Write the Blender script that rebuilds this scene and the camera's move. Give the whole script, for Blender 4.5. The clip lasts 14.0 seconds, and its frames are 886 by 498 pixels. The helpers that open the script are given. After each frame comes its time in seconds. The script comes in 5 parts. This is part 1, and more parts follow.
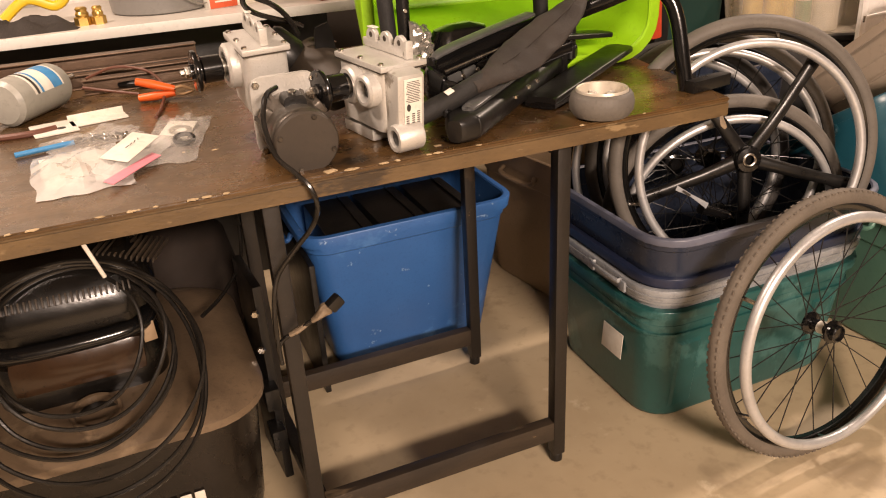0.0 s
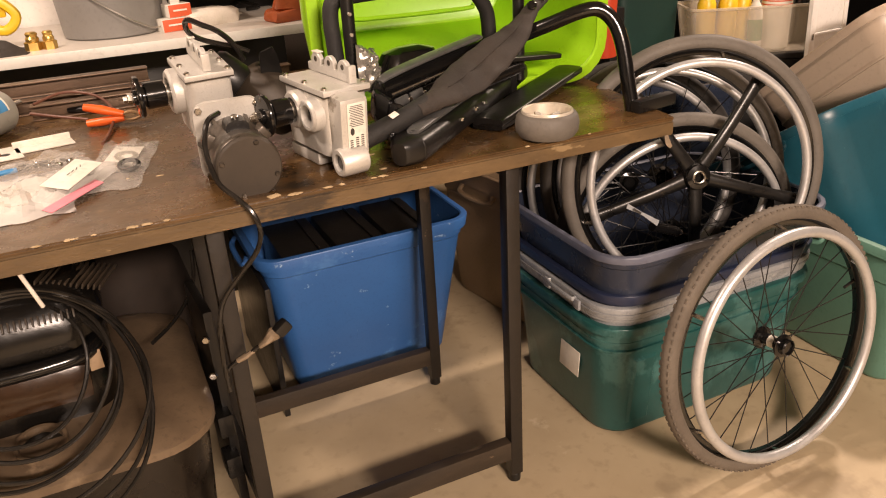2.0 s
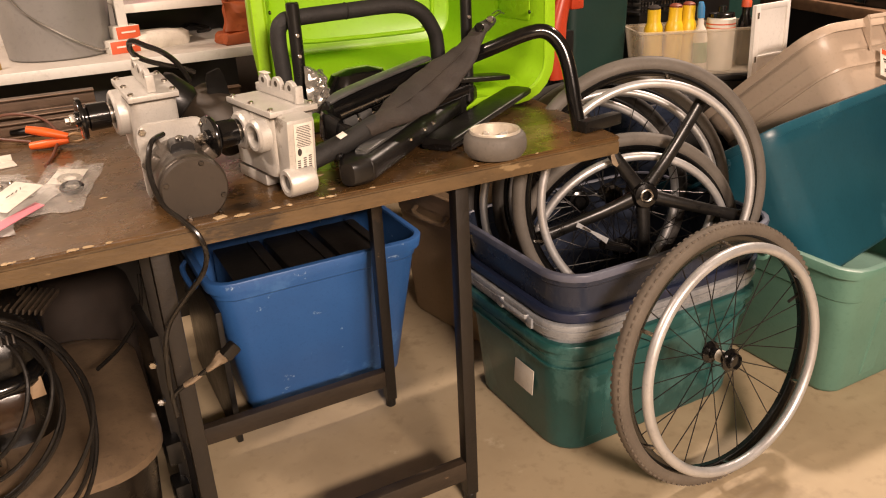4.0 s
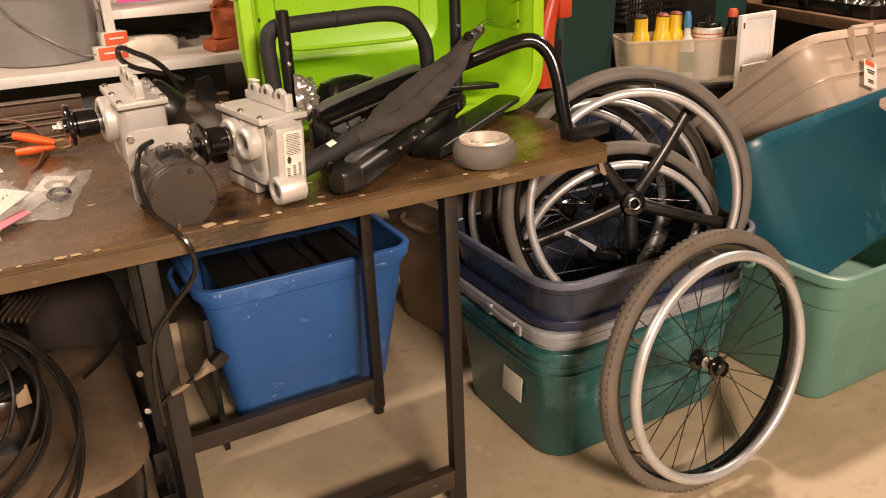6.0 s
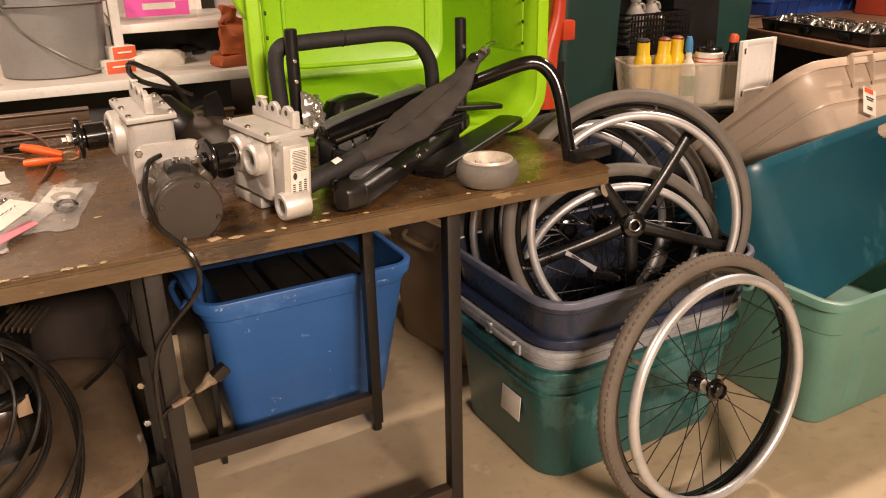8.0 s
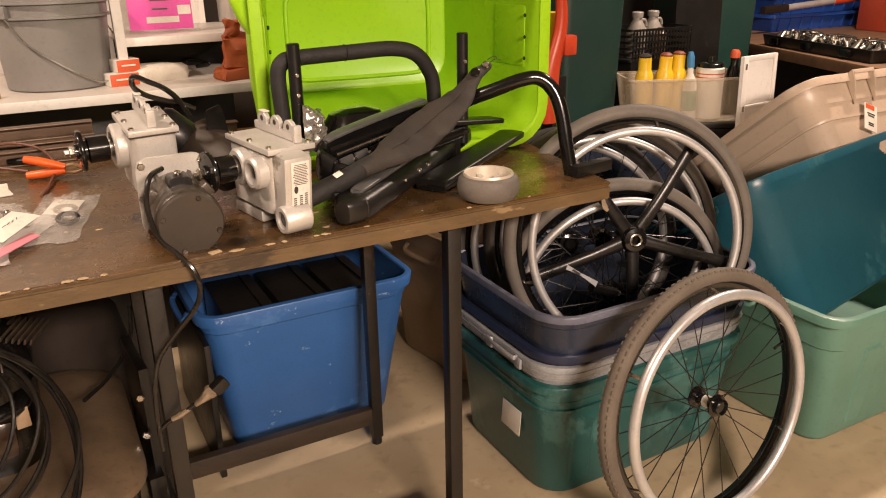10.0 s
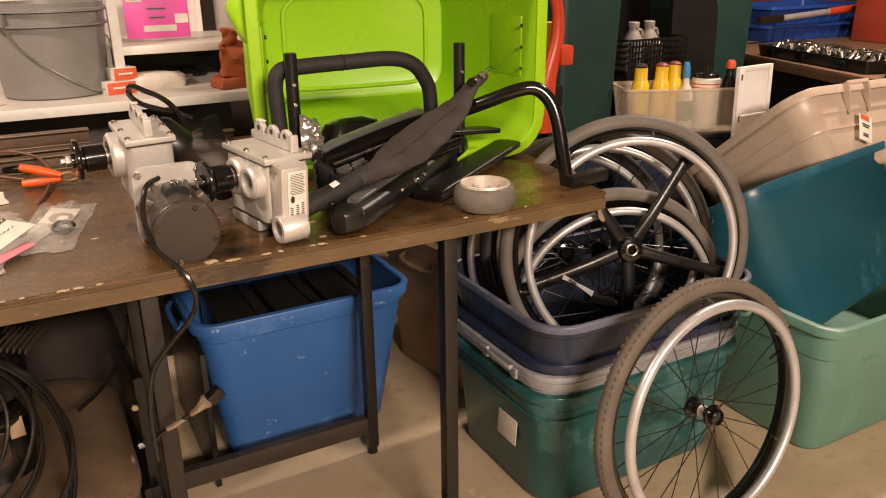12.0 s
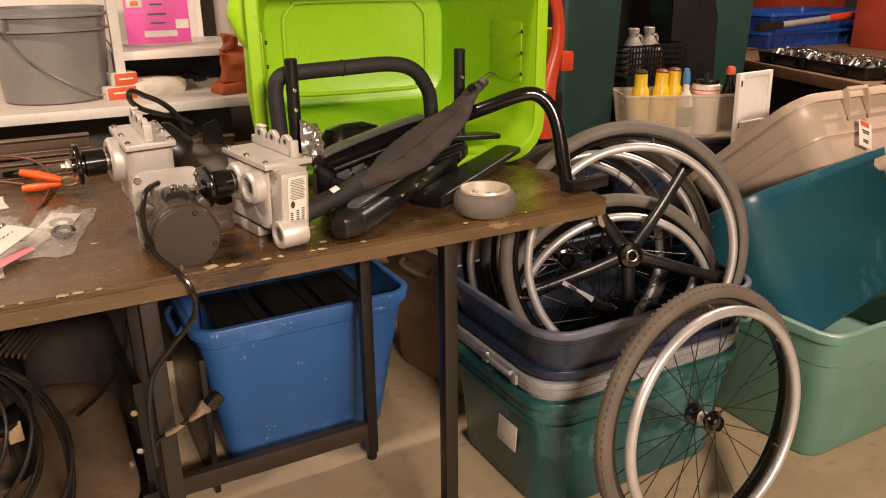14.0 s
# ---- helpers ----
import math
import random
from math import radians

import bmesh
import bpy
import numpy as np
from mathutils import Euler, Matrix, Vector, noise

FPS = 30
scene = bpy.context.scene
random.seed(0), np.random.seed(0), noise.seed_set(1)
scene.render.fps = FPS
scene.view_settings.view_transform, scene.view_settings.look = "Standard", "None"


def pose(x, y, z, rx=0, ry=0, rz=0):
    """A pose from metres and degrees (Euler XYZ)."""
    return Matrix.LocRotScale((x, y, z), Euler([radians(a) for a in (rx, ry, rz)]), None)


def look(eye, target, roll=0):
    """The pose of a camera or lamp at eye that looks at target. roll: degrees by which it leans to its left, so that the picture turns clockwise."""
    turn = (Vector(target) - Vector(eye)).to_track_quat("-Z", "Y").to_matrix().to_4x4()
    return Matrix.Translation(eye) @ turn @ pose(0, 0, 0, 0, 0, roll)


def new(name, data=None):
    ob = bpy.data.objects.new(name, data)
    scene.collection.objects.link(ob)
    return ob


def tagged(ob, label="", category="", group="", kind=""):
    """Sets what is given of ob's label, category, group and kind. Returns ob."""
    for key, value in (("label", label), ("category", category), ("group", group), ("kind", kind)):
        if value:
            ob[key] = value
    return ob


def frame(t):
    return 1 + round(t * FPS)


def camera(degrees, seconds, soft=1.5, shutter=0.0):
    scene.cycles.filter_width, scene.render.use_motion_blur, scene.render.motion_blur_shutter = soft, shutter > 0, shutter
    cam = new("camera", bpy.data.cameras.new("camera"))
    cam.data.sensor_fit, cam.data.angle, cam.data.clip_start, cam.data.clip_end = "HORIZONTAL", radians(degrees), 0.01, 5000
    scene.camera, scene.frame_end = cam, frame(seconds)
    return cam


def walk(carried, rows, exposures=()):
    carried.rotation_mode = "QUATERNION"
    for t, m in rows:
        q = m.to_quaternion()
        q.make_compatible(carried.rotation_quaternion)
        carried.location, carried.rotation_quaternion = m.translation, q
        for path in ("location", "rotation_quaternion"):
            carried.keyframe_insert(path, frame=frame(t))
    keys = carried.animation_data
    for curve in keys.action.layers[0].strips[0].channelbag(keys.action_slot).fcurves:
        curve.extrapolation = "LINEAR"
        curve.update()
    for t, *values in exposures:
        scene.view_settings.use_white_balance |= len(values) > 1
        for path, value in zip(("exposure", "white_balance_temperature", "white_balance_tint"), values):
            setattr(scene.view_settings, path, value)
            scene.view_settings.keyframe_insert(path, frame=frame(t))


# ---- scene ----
cam = camera(59.5, 14.0, soft=1.1)
PATH = [
    (0, (0.124, 0.037, 1.141), (0.794, 1.704, 0.261), -3.3),
    (0.5, (0.165, 0.03, 1.135), (0.867, 1.683, 0.254), -3.4),
    (1, (0.173, 0.031, 1.137), (0.88, 1.682, 0.258), -3.8),
    (1.5, (0.171, 0.029, 1.141), (0.891, 1.681, 0.274), -3.6),
    (2, (0.168, 0.02, 1.147), (0.902, 1.678, 0.303), -3.4),
    (2.5, (0.165, 0.015, 1.15), (0.917, 1.673, 0.32), -3.3),
    (3, (0.183, 0.01, 1.141), (0.972, 1.657, 0.325), -3.2),
    (5.5, (0.182, 0.008, 1.146), (1.043, 1.633, 0.359), -2.4),
    (6, (0.18, 0.009, 1.146), (1.048, 1.632, 0.363), -2.3),
    (6.5, (0.18, 0.006, 1.144), (1.049, 1.632, 0.371), -2.0),
    (7, (0.177, 0.002, 1.149), (1.048, 1.632, 0.385), -1.8),
    (7.5, (0.175, 0.001, 1.153), (1.052, 1.634, 0.401), -1.5),
    (8, (0.17, 0.003, 1.152), (1.05, 1.638, 0.41), -1.2),
    (8.5, (0.17, 0.001, 1.151), (1.051, 1.64, 0.418), -1.1),
    (11, (0.174, 0.003, 1.156), (1.06, 1.653, 0.454), -0.8),
    (11.5, (0.174, 0.004, 1.155), (1.064, 1.653, 0.457), -0.7),
    (12, (0.173, 0.002, 1.158), (1.066, 1.652, 0.465), -0.7),
    (12.5, (0.172, 0.002, 1.157), (1.067, 1.653, 0.469), -0.7),
    (13, (0.172, 0.001, 1.157), (1.065, 1.655, 0.472), -0.7),
    (13.5, (0.173, 0.003, 1.158), (1.066, 1.657, 0.474), -0.6),
    (14, (0.173, 0.003, 1.157), (1.069, 1.657, 0.478), -0.6),
]
walk(cam, [(t, look(eye, target, roll)) for t, eye, target, roll in PATH], [(0.0, 0.05), (3.0, 0.0), (7.0, -0.06), (11.0, -0.12), (14.0, -0.2)])

# ---- light ----
world = bpy.data.worlds.new("world")
scene.world = world
world.use_nodes = True
world.node_tree.nodes["Background"].inputs[0].default_value = (1.0, 0.82, 0.62, 1)
world.node_tree.nodes["Background"].inputs[1].default_value = 0.02


def overhead_lamp(x, y, z, watts, size, wide=None, tilt=0.0):
    data = bpy.data.lights.new("unseen_light", "AREA")
    data.shape, data.size, data.energy, data.color = "DISK", size, watts, (1.0, 0.765, 0.62)
    if wide:
        data.shape, data.size, data.size_y = "RECTANGLE", wide, size
    ob = new("unseen_light", data)
    ob.location = (x, y, z)
    ob.rotation_euler = (radians(tilt), 0, 0)
    return ob


# Front and right lamps follow from the shadows; all three are unseen.
overhead_lamp(0.5, -2.5, 2.30, 262, 0.3, 1.2, 46)
overhead_lamp(2.95, 1.75, 2.38, 74, 0.2)
# Fill over the left bench, added only to brighten the shelf.
overhead_lamp(-0.8, 1.4, 2.38, 52, 0.16)

# ---- materials ----


def make(name, c1, c2=None, scale=6.0, rough=0.5, metallic=0.0, bump=0.1, spots=None, fine=90.0, streak=None, coat=0.0, rand=0.0, rvar=0.12):
    """Two-scale noise colour, varying roughness and a fine bump. spots: (colour, threshold, scale)."""
    m = bpy.data.materials.new(name)
    m.use_nodes = True
    nt = m.node_tree
    N, L = nt.nodes, nt.links
    b = N["Principled BSDF"]
    b.inputs["Metallic"].default_value = metallic
    b.inputs["Coat Weight"].default_value = coat
    c2 = c2 or tuple(v * 0.78 for v in c1)
    co = N.new("ShaderNodeTexCoord")
    src = co.outputs["Object"]
    if streak:
        mp = N.new("ShaderNodeMapping")
        mp.inputs["Scale"].default_value = streak
        L.new(src, mp.inputs["Vector"])
        src = mp.outputs["Vector"]

    def tex(sc, detail=4.0, r=0.6):
        n = N.new("ShaderNodeTexNoise")
        n.inputs["Scale"].default_value, n.inputs["Detail"].default_value, n.inputs["Roughness"].default_value = sc, detail, r
        L.new(src, n.inputs["Vector"])
        return n.outputs["Fac"]

    def ramp(fac, a, z):
        r = N.new("ShaderNodeMapRange")
        r.inputs["From Min"].default_value, r.inputs["From Max"].default_value = a, z
        L.new(fac, r.inputs["Value"])
        return r.outputs["Result"]

    def mix(fac, a, z):
        x = N.new("ShaderNodeMix")
        x.data_type = "RGBA"
        if isinstance(fac, float):
            x.inputs[0].default_value = fac
        else:
            L.new(fac, x.inputs[0])
        for sock, v in ((x.inputs[6], a), (x.inputs[7], z)):
            if isinstance(v, tuple):
                sock.default_value = (*v, 1)
            else:
                L.new(v, sock)
        return x.outputs[2]

    big, small = tex(scale, 5.0), tex(fine, 3.0)
    col = mix(ramp(big, 0.32, 0.68), c1, c2)
    dark = tuple(v * 0.86 for v in c2)
    col = mix(ramp(small, 0.55, 0.85), col, dark)
    for c, th, sc in spots or ():
        col = mix(ramp(tex(sc, 6.0, 0.65), th, th + 0.05), col, c)
    if rand:
        info = N.new("ShaderNodeObjectInfo")
        hsv = N.new("ShaderNodeHueSaturation")
        mr = N.new("ShaderNodeMapRange")
        mr.inputs["To Min"].default_value, mr.inputs["To Max"].default_value = 1 - rand, 1 + rand
        L.new(info.outputs["Random"], mr.inputs["Value"])
        L.new(mr.outputs["Result"], hsv.inputs["Value"])
        L.new(col, hsv.inputs["Color"])
        col = hsv.outputs["Color"]
    L.new(col, b.inputs["Base Color"])
    rr = N.new("ShaderNodeMapRange")
    rr.inputs["To Min"].default_value, rr.inputs["To Max"].default_value = max(0.03, rough - rvar), min(1.0, rough + rvar)
    L.new(tex(scale * 2.3, 4.0), rr.inputs["Value"])
    L.new(rr.outputs["Result"], b.inputs["Roughness"])
    if bump:
        bp = N.new("ShaderNodeBump")
        bp.inputs["Strength"].default_value, bp.inputs["Distance"].default_value = bump, 0.002
        L.new(small, bp.inputs["Height"])
        L.new(bp.outputs["Normal"], b.inputs["Normal"])
    return m


def clear(name, col, rough, alpha):
    """Thin cloudy plastic: part see-through, part milky."""
    m = make(name, col, None, 14, rough, bump=0.05, fine=40, rvar=0.03)
    m.node_tree.nodes["Principled BSDF"].inputs["Alpha"].default_value = alpha
    return m


CONCRETE = make("concrete", (0.48, 0.385, 0.25), (0.37, 0.29, 0.182), 2.2, 0.6, bump=0.2, fine=26, spots=[((0.32, 0.25, 0.158), 0.60, 1.7), ((0.54, 0.45, 0.315), 0.64, 3.5), ((0.22, 0.17, 0.11), 0.72, 14.0)])
# Unseen surfaces: their tone sets how much lamp light they bounce.
WALL = make("unseen_wall_paint", (0.2, 0.18, 0.155), None, 2, 0.85)
CEIL = make("unseen_ceiling_paint", (0.4, 0.37, 0.33), None, 2, 0.9)
BENCH_TOP = make("worn_hardboard", (0.112, 0.060, 0.021), (0.052, 0.029, 0.0115), 7.5, 0.28, bump=0.25, fine=60, rvar=0.2, spots=[((0.14, 0.087, 0.038), 0.60, 4.0), ((0.026, 0.017, 0.009), 0.60, 6.0), ((0.2, 0.135, 0.068), 0.68, 21.0), ((0.33, 0.25, 0.15), 0.76, 38.0)], streak=(0.9, 1.1, 1.0))
BENCH_EDGE = make("worn_board_edge", (0.135, 0.085, 0.036), (0.075, 0.047, 0.021), 11, 0.45, bump=0.4, fine=120, spots=[((0.23, 0.16, 0.08), 0.60, 16.0), ((0.42, 0.32, 0.19), 0.71, 30.0), ((0.04, 0.026, 0.014), 0.62, 9.0)], streak=(0.6, 1.0, 1.6))
CHIPPED = make("bare_chipped_wood", (0.46, 0.35, 0.21), (0.32, 0.23, 0.12), 90, 0.75)
LEG_PAINT = make("black_brown_steel", (0.014, 0.0105, 0.008), (0.009, 0.007, 0.0055), 14, 0.42, bump=0.3, fine=110, spots=[((0.16, 0.11, 0.065), 0.68, 38.0), ((0.045, 0.03, 0.018), 0.65, 7.0)])
STRETCHER = make("worn_brown_steel", (0.045, 0.031, 0.019), (0.02, 0.0145, 0.01), 9, 0.5, bump=0.35, fine=110, spots=[((0.10, 0.072, 0.043), 0.60, 13.0), ((0.16, 0.11, 0.065), 0.69, 34.0)], streak=(0.35, 1.0, 1.0))
BLUE = make("blue_plastic", (0.035, 0.125, 0.36), (0.027, 0.10, 0.30), 3, 0.42, bump=0.08, spots=[((0.30, 0.44, 0.64), 0.655, 24.0), ((0.06, 0.17, 0.42), 0.60, 5.0), ((0.34, 0.46, 0.62), 0.69, 11.0)], fine=160)
GREEN_DARK = make("dark_green_plastic", (0.020, 0.092, 0.088), (0.014, 0.074, 0.07), 5, 0.33, spots=[((0.05, 0.145, 0.138), 0.55, 6.0), ((0.11, 0.215, 0.205), 0.62, 11.0), ((0.25, 0.35, 0.33), 0.69, 26.0)], streak=(1.0, 1.0, 0.7))
TEAL = make("teal_plastic", (0.014, 0.085, 0.125), (0.01, 0.068, 0.10), 3, 0.36, spots=[((0.03, 0.115, 0.15), 0.60, 5.0), ((0.13, 0.26, 0.31), 0.71, 26.0)])
MINT = make("mint_green_plastic", (0.115, 0.245, 0.19), (0.095, 0.21, 0.16), 4, 0.4, spots=[((0.2, 0.32, 0.25), 0.72, 16.0)])
BLUE_NAVY = make("dark_blue_plastic", (0.02, 0.028, 0.062), (0.015, 0.021, 0.048), 6, 0.35, spots=[((0.09, 0.10, 0.17), 0.66, 18.0)])
NAVY = make("navy_plastic", (0.028, 0.036, 0.060), (0.020, 0.027, 0.046), 4, 0.27, spots=[((0.04, 0.05, 0.085), 0.64, 10.0)])
# Pale base paints the highlight along the lip; the spots are scuffs.
NAVY_RIM = make("highlit_scuffed_rim", (0.13, 0.14, 0.185), (0.085, 0.094, 0.135), 10, 0.38, spots=[((0.26, 0.27, 0.33), 0.66, 20.0)])
GREY_CLEAR = make("cloudy_grey_plastic", (0.33, 0.345, 0.36), (0.22, 0.23, 0.245), 12, 0.28, spots=[((0.55, 0.53, 0.48), 0.66, 25.0)])
TAN = make("tan_plastic", (0.50, 0.40, 0.31), (0.45, 0.36, 0.275), 3, 0.36, bump=0.05, spots=[((0.34, 0.265, 0.195), 0.70, 7.0)])
CARTON = make("brown_tan_plastic", (0.30, 0.21, 0.125), (0.24, 0.165, 0.095), 4, 0.6)
LIME = make("lime_plastic", (0.32, 0.60, 0.014), (0.28, 0.54, 0.012), 2.5, 0.3, bump=0.06, spots=[((0.38, 0.63, 0.09), 0.75, 20.0)])
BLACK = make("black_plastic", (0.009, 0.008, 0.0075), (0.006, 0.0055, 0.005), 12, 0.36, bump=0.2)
BLACK_GLOSS = make("black_gloss_paint", (0.006, 0.0055, 0.0055), (0.0045, 0.0045, 0.0045), 9, 0.17, bump=0.05, coat=0.3)
BLACK_TUBE = make("black_powder_coat", (0.010, 0.0095, 0.009), (0.007, 0.0065, 0.006), 20, 0.3, bump=0.12, spots=[((0.12, 0.1, 0.08), 0.76, 60.0)])
FOAM = make("black_foam_grip", (0.013, 0.012, 0.011), (0.009, 0.008, 0.0075), 30, 0.7, bump=0.5, fine=200)
VAC = make("dusty_black_plastic", (0.013, 0.0095, 0.007), (0.008, 0.006, 0.0045), 7, 0.27, bump=0.2, spots=[((0.026, 0.018, 0.012), 0.64, 4.0), ((0.06, 0.044, 0.028), 0.76, 9.0)])
BLACK_VAC = make("black_vacuum_plastic", (0.006, 0.005, 0.004), (0.004, 0.0035, 0.003), 9, 0.24, bump=0.15, spots=[((0.02, 0.015, 0.01), 0.7, 12.0)])
VENT = make("dusty_vent_plastic", (0.06, 0.044, 0.029), (0.03, 0.022, 0.015), 12, 0.5)
VAC_GLOSS = make("smoky_brown_plastic", (0.04, 0.02, 0.009), (0.02, 0.011, 0.006), 6, 0.18)
DUST = make("dusty_deck", (0.17, 0.12, 0.074), (0.08, 0.056, 0.036), 6, 0.34, bump=0.3, spots=[((0.19, 0.14, 0.09), 0.58, 5.0)])
BROWN = make("brown_dusty_tank", (0.018, 0.010, 0.0055), (0.011, 0.0066, 0.004), 6, 0.85)
ALU = make("cast_aluminium", (0.60, 0.58, 0.54), (0.48, 0.46, 0.42), 9, 0.46, 0.42, bump=0.2, fine=320, spots=[((0.25, 0.22, 0.18), 0.62, 12.0), ((0.13, 0.11, 0.09), 0.70, 26.0)])
ALU_DARK = make("oily_cast_aluminium", (0.105, 0.088, 0.07), (0.05, 0.041, 0.032), 18, 0.36, 0.5, bump=0.3, fine=190, spots=[((0.03, 0.025, 0.02), 0.58, 12.0)])
STEEL = make("bright_steel", (0.62, 0.59, 0.54), (0.52, 0.49, 0.44), 25, 0.24, 1.0)
SILVER = make("anodised_silver", (0.60, 0.60, 0.60), (0.48, 0.48, 0.48), 12, 0.4, 0.6, bump=0.08)
CAP = make("dark_motor_paint", (0.040, 0.029, 0.019), (0.030, 0.022, 0.014), 10, 0.62, bump=0.15)
TYRE = make("grey_brown_rubber", (0.135, 0.112, 0.086), (0.095, 0.078, 0.06), 9, 0.75, bump=0.5, fine=160)
TYRE_GREY = make("grey_rubber", (0.135, 0.12, 0.102), (0.09, 0.08, 0.068), 8, 0.65, bump=0.3, fine=160)
TYRE_DARK = make("dark_rubber", (0.05, 0.045, 0.04), (0.035, 0.031, 0.028), 9, 0.7)
FABRIC = make("grey_black_fabric", (0.0324, 0.0245, 0.0187), (0.0187, 0.0144, 0.0115), 9, 0.75, bump=0.6, fine=260)
PAD = make("worn_grey_vinyl", (0.085, 0.085, 0.083), (0.05, 0.05, 0.049), 16, 0.32)
LABEL = make("white_label", (0.72, 0.69, 0.62), (0.62, 0.58, 0.5), 30, 0.55)
INK = make("dark_print", (0.04, 0.035, 0.03), None, 30, 0.6)
SHELF = make("white_laminate", (0.74, 0.71, 0.66), (0.66, 0.62, 0.56), 5, 0.45, spots=[((0.35, 0.3, 0.24), 0.72, 12.0)])
# Greyer base holds the shade on the lower shelf; the spots are grime.
SHELF_TOP = make("shaded_grubby_laminate", (0.6, 0.56, 0.5), (0.5, 0.46, 0.41), 6, 0.4, spots=[((0.3, 0.26, 0.21), 0.66, 14.0), ((0.22, 0.18, 0.14), 0.72, 40.0)])
SHELF_FRONT = make("white_edge_strip", (0.66, 0.64, 0.6), (0.58, 0.55, 0.5), 8, 0.4)
BUCKET = make("grey_bucket_plastic", (0.205, 0.198, 0.187), (0.18, 0.172, 0.162), 5, 0.4)
SHUT = make("shade_panel", (0.03, 0.026, 0.022), None, 4, 0.7)
TAPE = make("grubby_tan_tape", (0.26, 0.2, 0.135), (0.15, 0.11, 0.07), 60, 0.6, bump=0.5)
# Wall colour lowered here so the far background reads as unlit.
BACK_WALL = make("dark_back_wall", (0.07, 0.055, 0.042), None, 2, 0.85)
WIRE = make("galvanised_wire", (0.5, 0.48, 0.44), None, 20, 0.35, 0.9)
RED_PRINT = make("red_orange_card", (0.62, 0.095, 0.03), (0.52, 0.08, 0.025), 12, 0.5)
WHITE_CLOTH = make("white_cloth", (0.72, 0.67, 0.59), (0.6, 0.55, 0.47), 10, 0.9, bump=0.5)
ORANGE_CLOTH = make("orange_wax", (0.42, 0.10, 0.025), (0.3, 0.065, 0.018), 8, 0.6)
PINK = make("pink_card", (0.78, 0.05, 0.42), (0.7, 0.04, 0.36), 5, 0.45)
PALE_PINK = make("pale_pink_print", (0.72, 0.2, 0.27), (0.68, 0.26, 0.3), 14, 0.45)
ORANGE = make("orange_vinyl", (0.75, 0.12, 0.015), (0.62, 0.09, 0.012), 30, 0.4)
COPPER = make("copper_jaw", (0.55, 0.36, 0.2), None, 30, 0.4, 0.7)
RAIL = make("bronze_extrusion", (0.15, 0.095, 0.06), (0.10, 0.065, 0.042), 10, 0.4, 0.4)
RED_CABLE = make("brown_red_cable", (0.13, 0.05, 0.03), None, 20, 0.5)
CABLE = make("black_cable", (0.015, 0.013, 0.011), (0.009, 0.008, 0.007), 20, 0.2, bump=0.1)
MOTOR_GREY = make("grey_motor_paint", (0.33, 0.32, 0.28), None, 12, 0.4)
BLUE_PRINT = make("blue_print", (0.05, 0.24, 0.5), None, 30, 0.5)
WASHER = make("bright_zinc", (0.6, 0.57, 0.52), None, 40, 0.3, 0.9)
BAG = clear("clear_bag_film", (0.8, 0.77, 0.72), 0.04, 0.2)
BAG_WHITE = clear("milky_bag_film", (0.78, 0.75, 0.71), 0.10, 0.5)
CLEAR_BIN = clear("cloudy_clear_plastic", (0.74, 0.65, 0.51), 0.3, 0.34)
CLEAR_BOX = clear("clear_box_plastic", (0.7, 0.64, 0.56), 0.2, 0.05)
YELLOW = make("yellow_plastic", (0.75, 0.5, 0.02), (0.68, 0.44, 0.015), 8, 0.4)
BRASS = make("brass", (0.6, 0.4, 0.12), (0.5, 0.33, 0.1), 20, 0.35, 0.9)
CHEST_RED = make("dull_red_enamel", (0.30, 0.042, 0.017), (0.24, 0.033, 0.013), 7, 0.42, spots=[((0.18, 0.03, 0.014), 0.64, 9.0)])
RED = make("red_plastic", (0.55, 0.06, 0.02), (0.45, 0.045, 0.015), 8, 0.35)
GREEN_BIN = make("bottle_green_plastic", (0.008, 0.036, 0.028), (0.006, 0.028, 0.022), 4, 0.5)
WHITE_PANEL = make("white_panel_paint", (0.82, 0.80, 0.76), (0.77, 0.74, 0.69), 4, 0.5)
BLUE_TRAY = make("blue_tray_plastic", (0.02, 0.07, 0.32), None, 6, 0.4)
WOOD = make("brown_bench_wood", (0.17, 0.095, 0.05), (0.11, 0.06, 0.032), 8, 0.55, streak=(0.4, 3.0, 3.0))
GREEN_LABEL = make("green_print", (0.02, 0.2, 0.05), (0.015, 0.15, 0.04), 30, 0.5)
CAP_RED = make("rust_red_cap", (0.2, 0.045, 0.02), None, 20, 0.5)
JUG = make("milky_jug_plastic", (0.26, 0.24, 0.21), None, 9, 0.4)

# ---- mesh helpers ----


def part(name, bm, mat, parent=None, label="", sharp=38):
    bmesh.ops.recalc_face_normals(bm, faces=bm.faces)
    me = bpy.data.meshes.new(name)
    bm.to_mesh(me)
    bm.free()
    me.materials.append(mat)
    me.polygons.foreach_set("use_smooth", [True] * len(me.polygons))
    me.set_sharp_from_angle(angle=radians(sharp))
    ob = new(name, me)
    if parent:
        ob.parent = parent
    if label:
        ob["label"] = label
    return ob


def thing(name, m, label, category, group="", kind=""):
    ob = new(name)
    ob.empty_display_size = 0.05
    ob.matrix_world = m
    return tagged(ob, label, category, group, kind)


def at(x, y, z):
    return Matrix.Translation((x, y, z))


def facing(origin, n, spin=0.0):
    """A pose whose local z is n and whose local y leans up."""
    n = Vector(n).normalized()
    x = Vector((0, 0, 1)).cross(n)
    x = x.normalized() if x.length > 1e-4 else Vector((1, 0, 0))
    y = n.cross(x)
    m = Matrix((x, y, n)).transposed().to_4x4()
    m.translation = origin
    return m @ pose(0, 0, 0, 0, 0, spin)


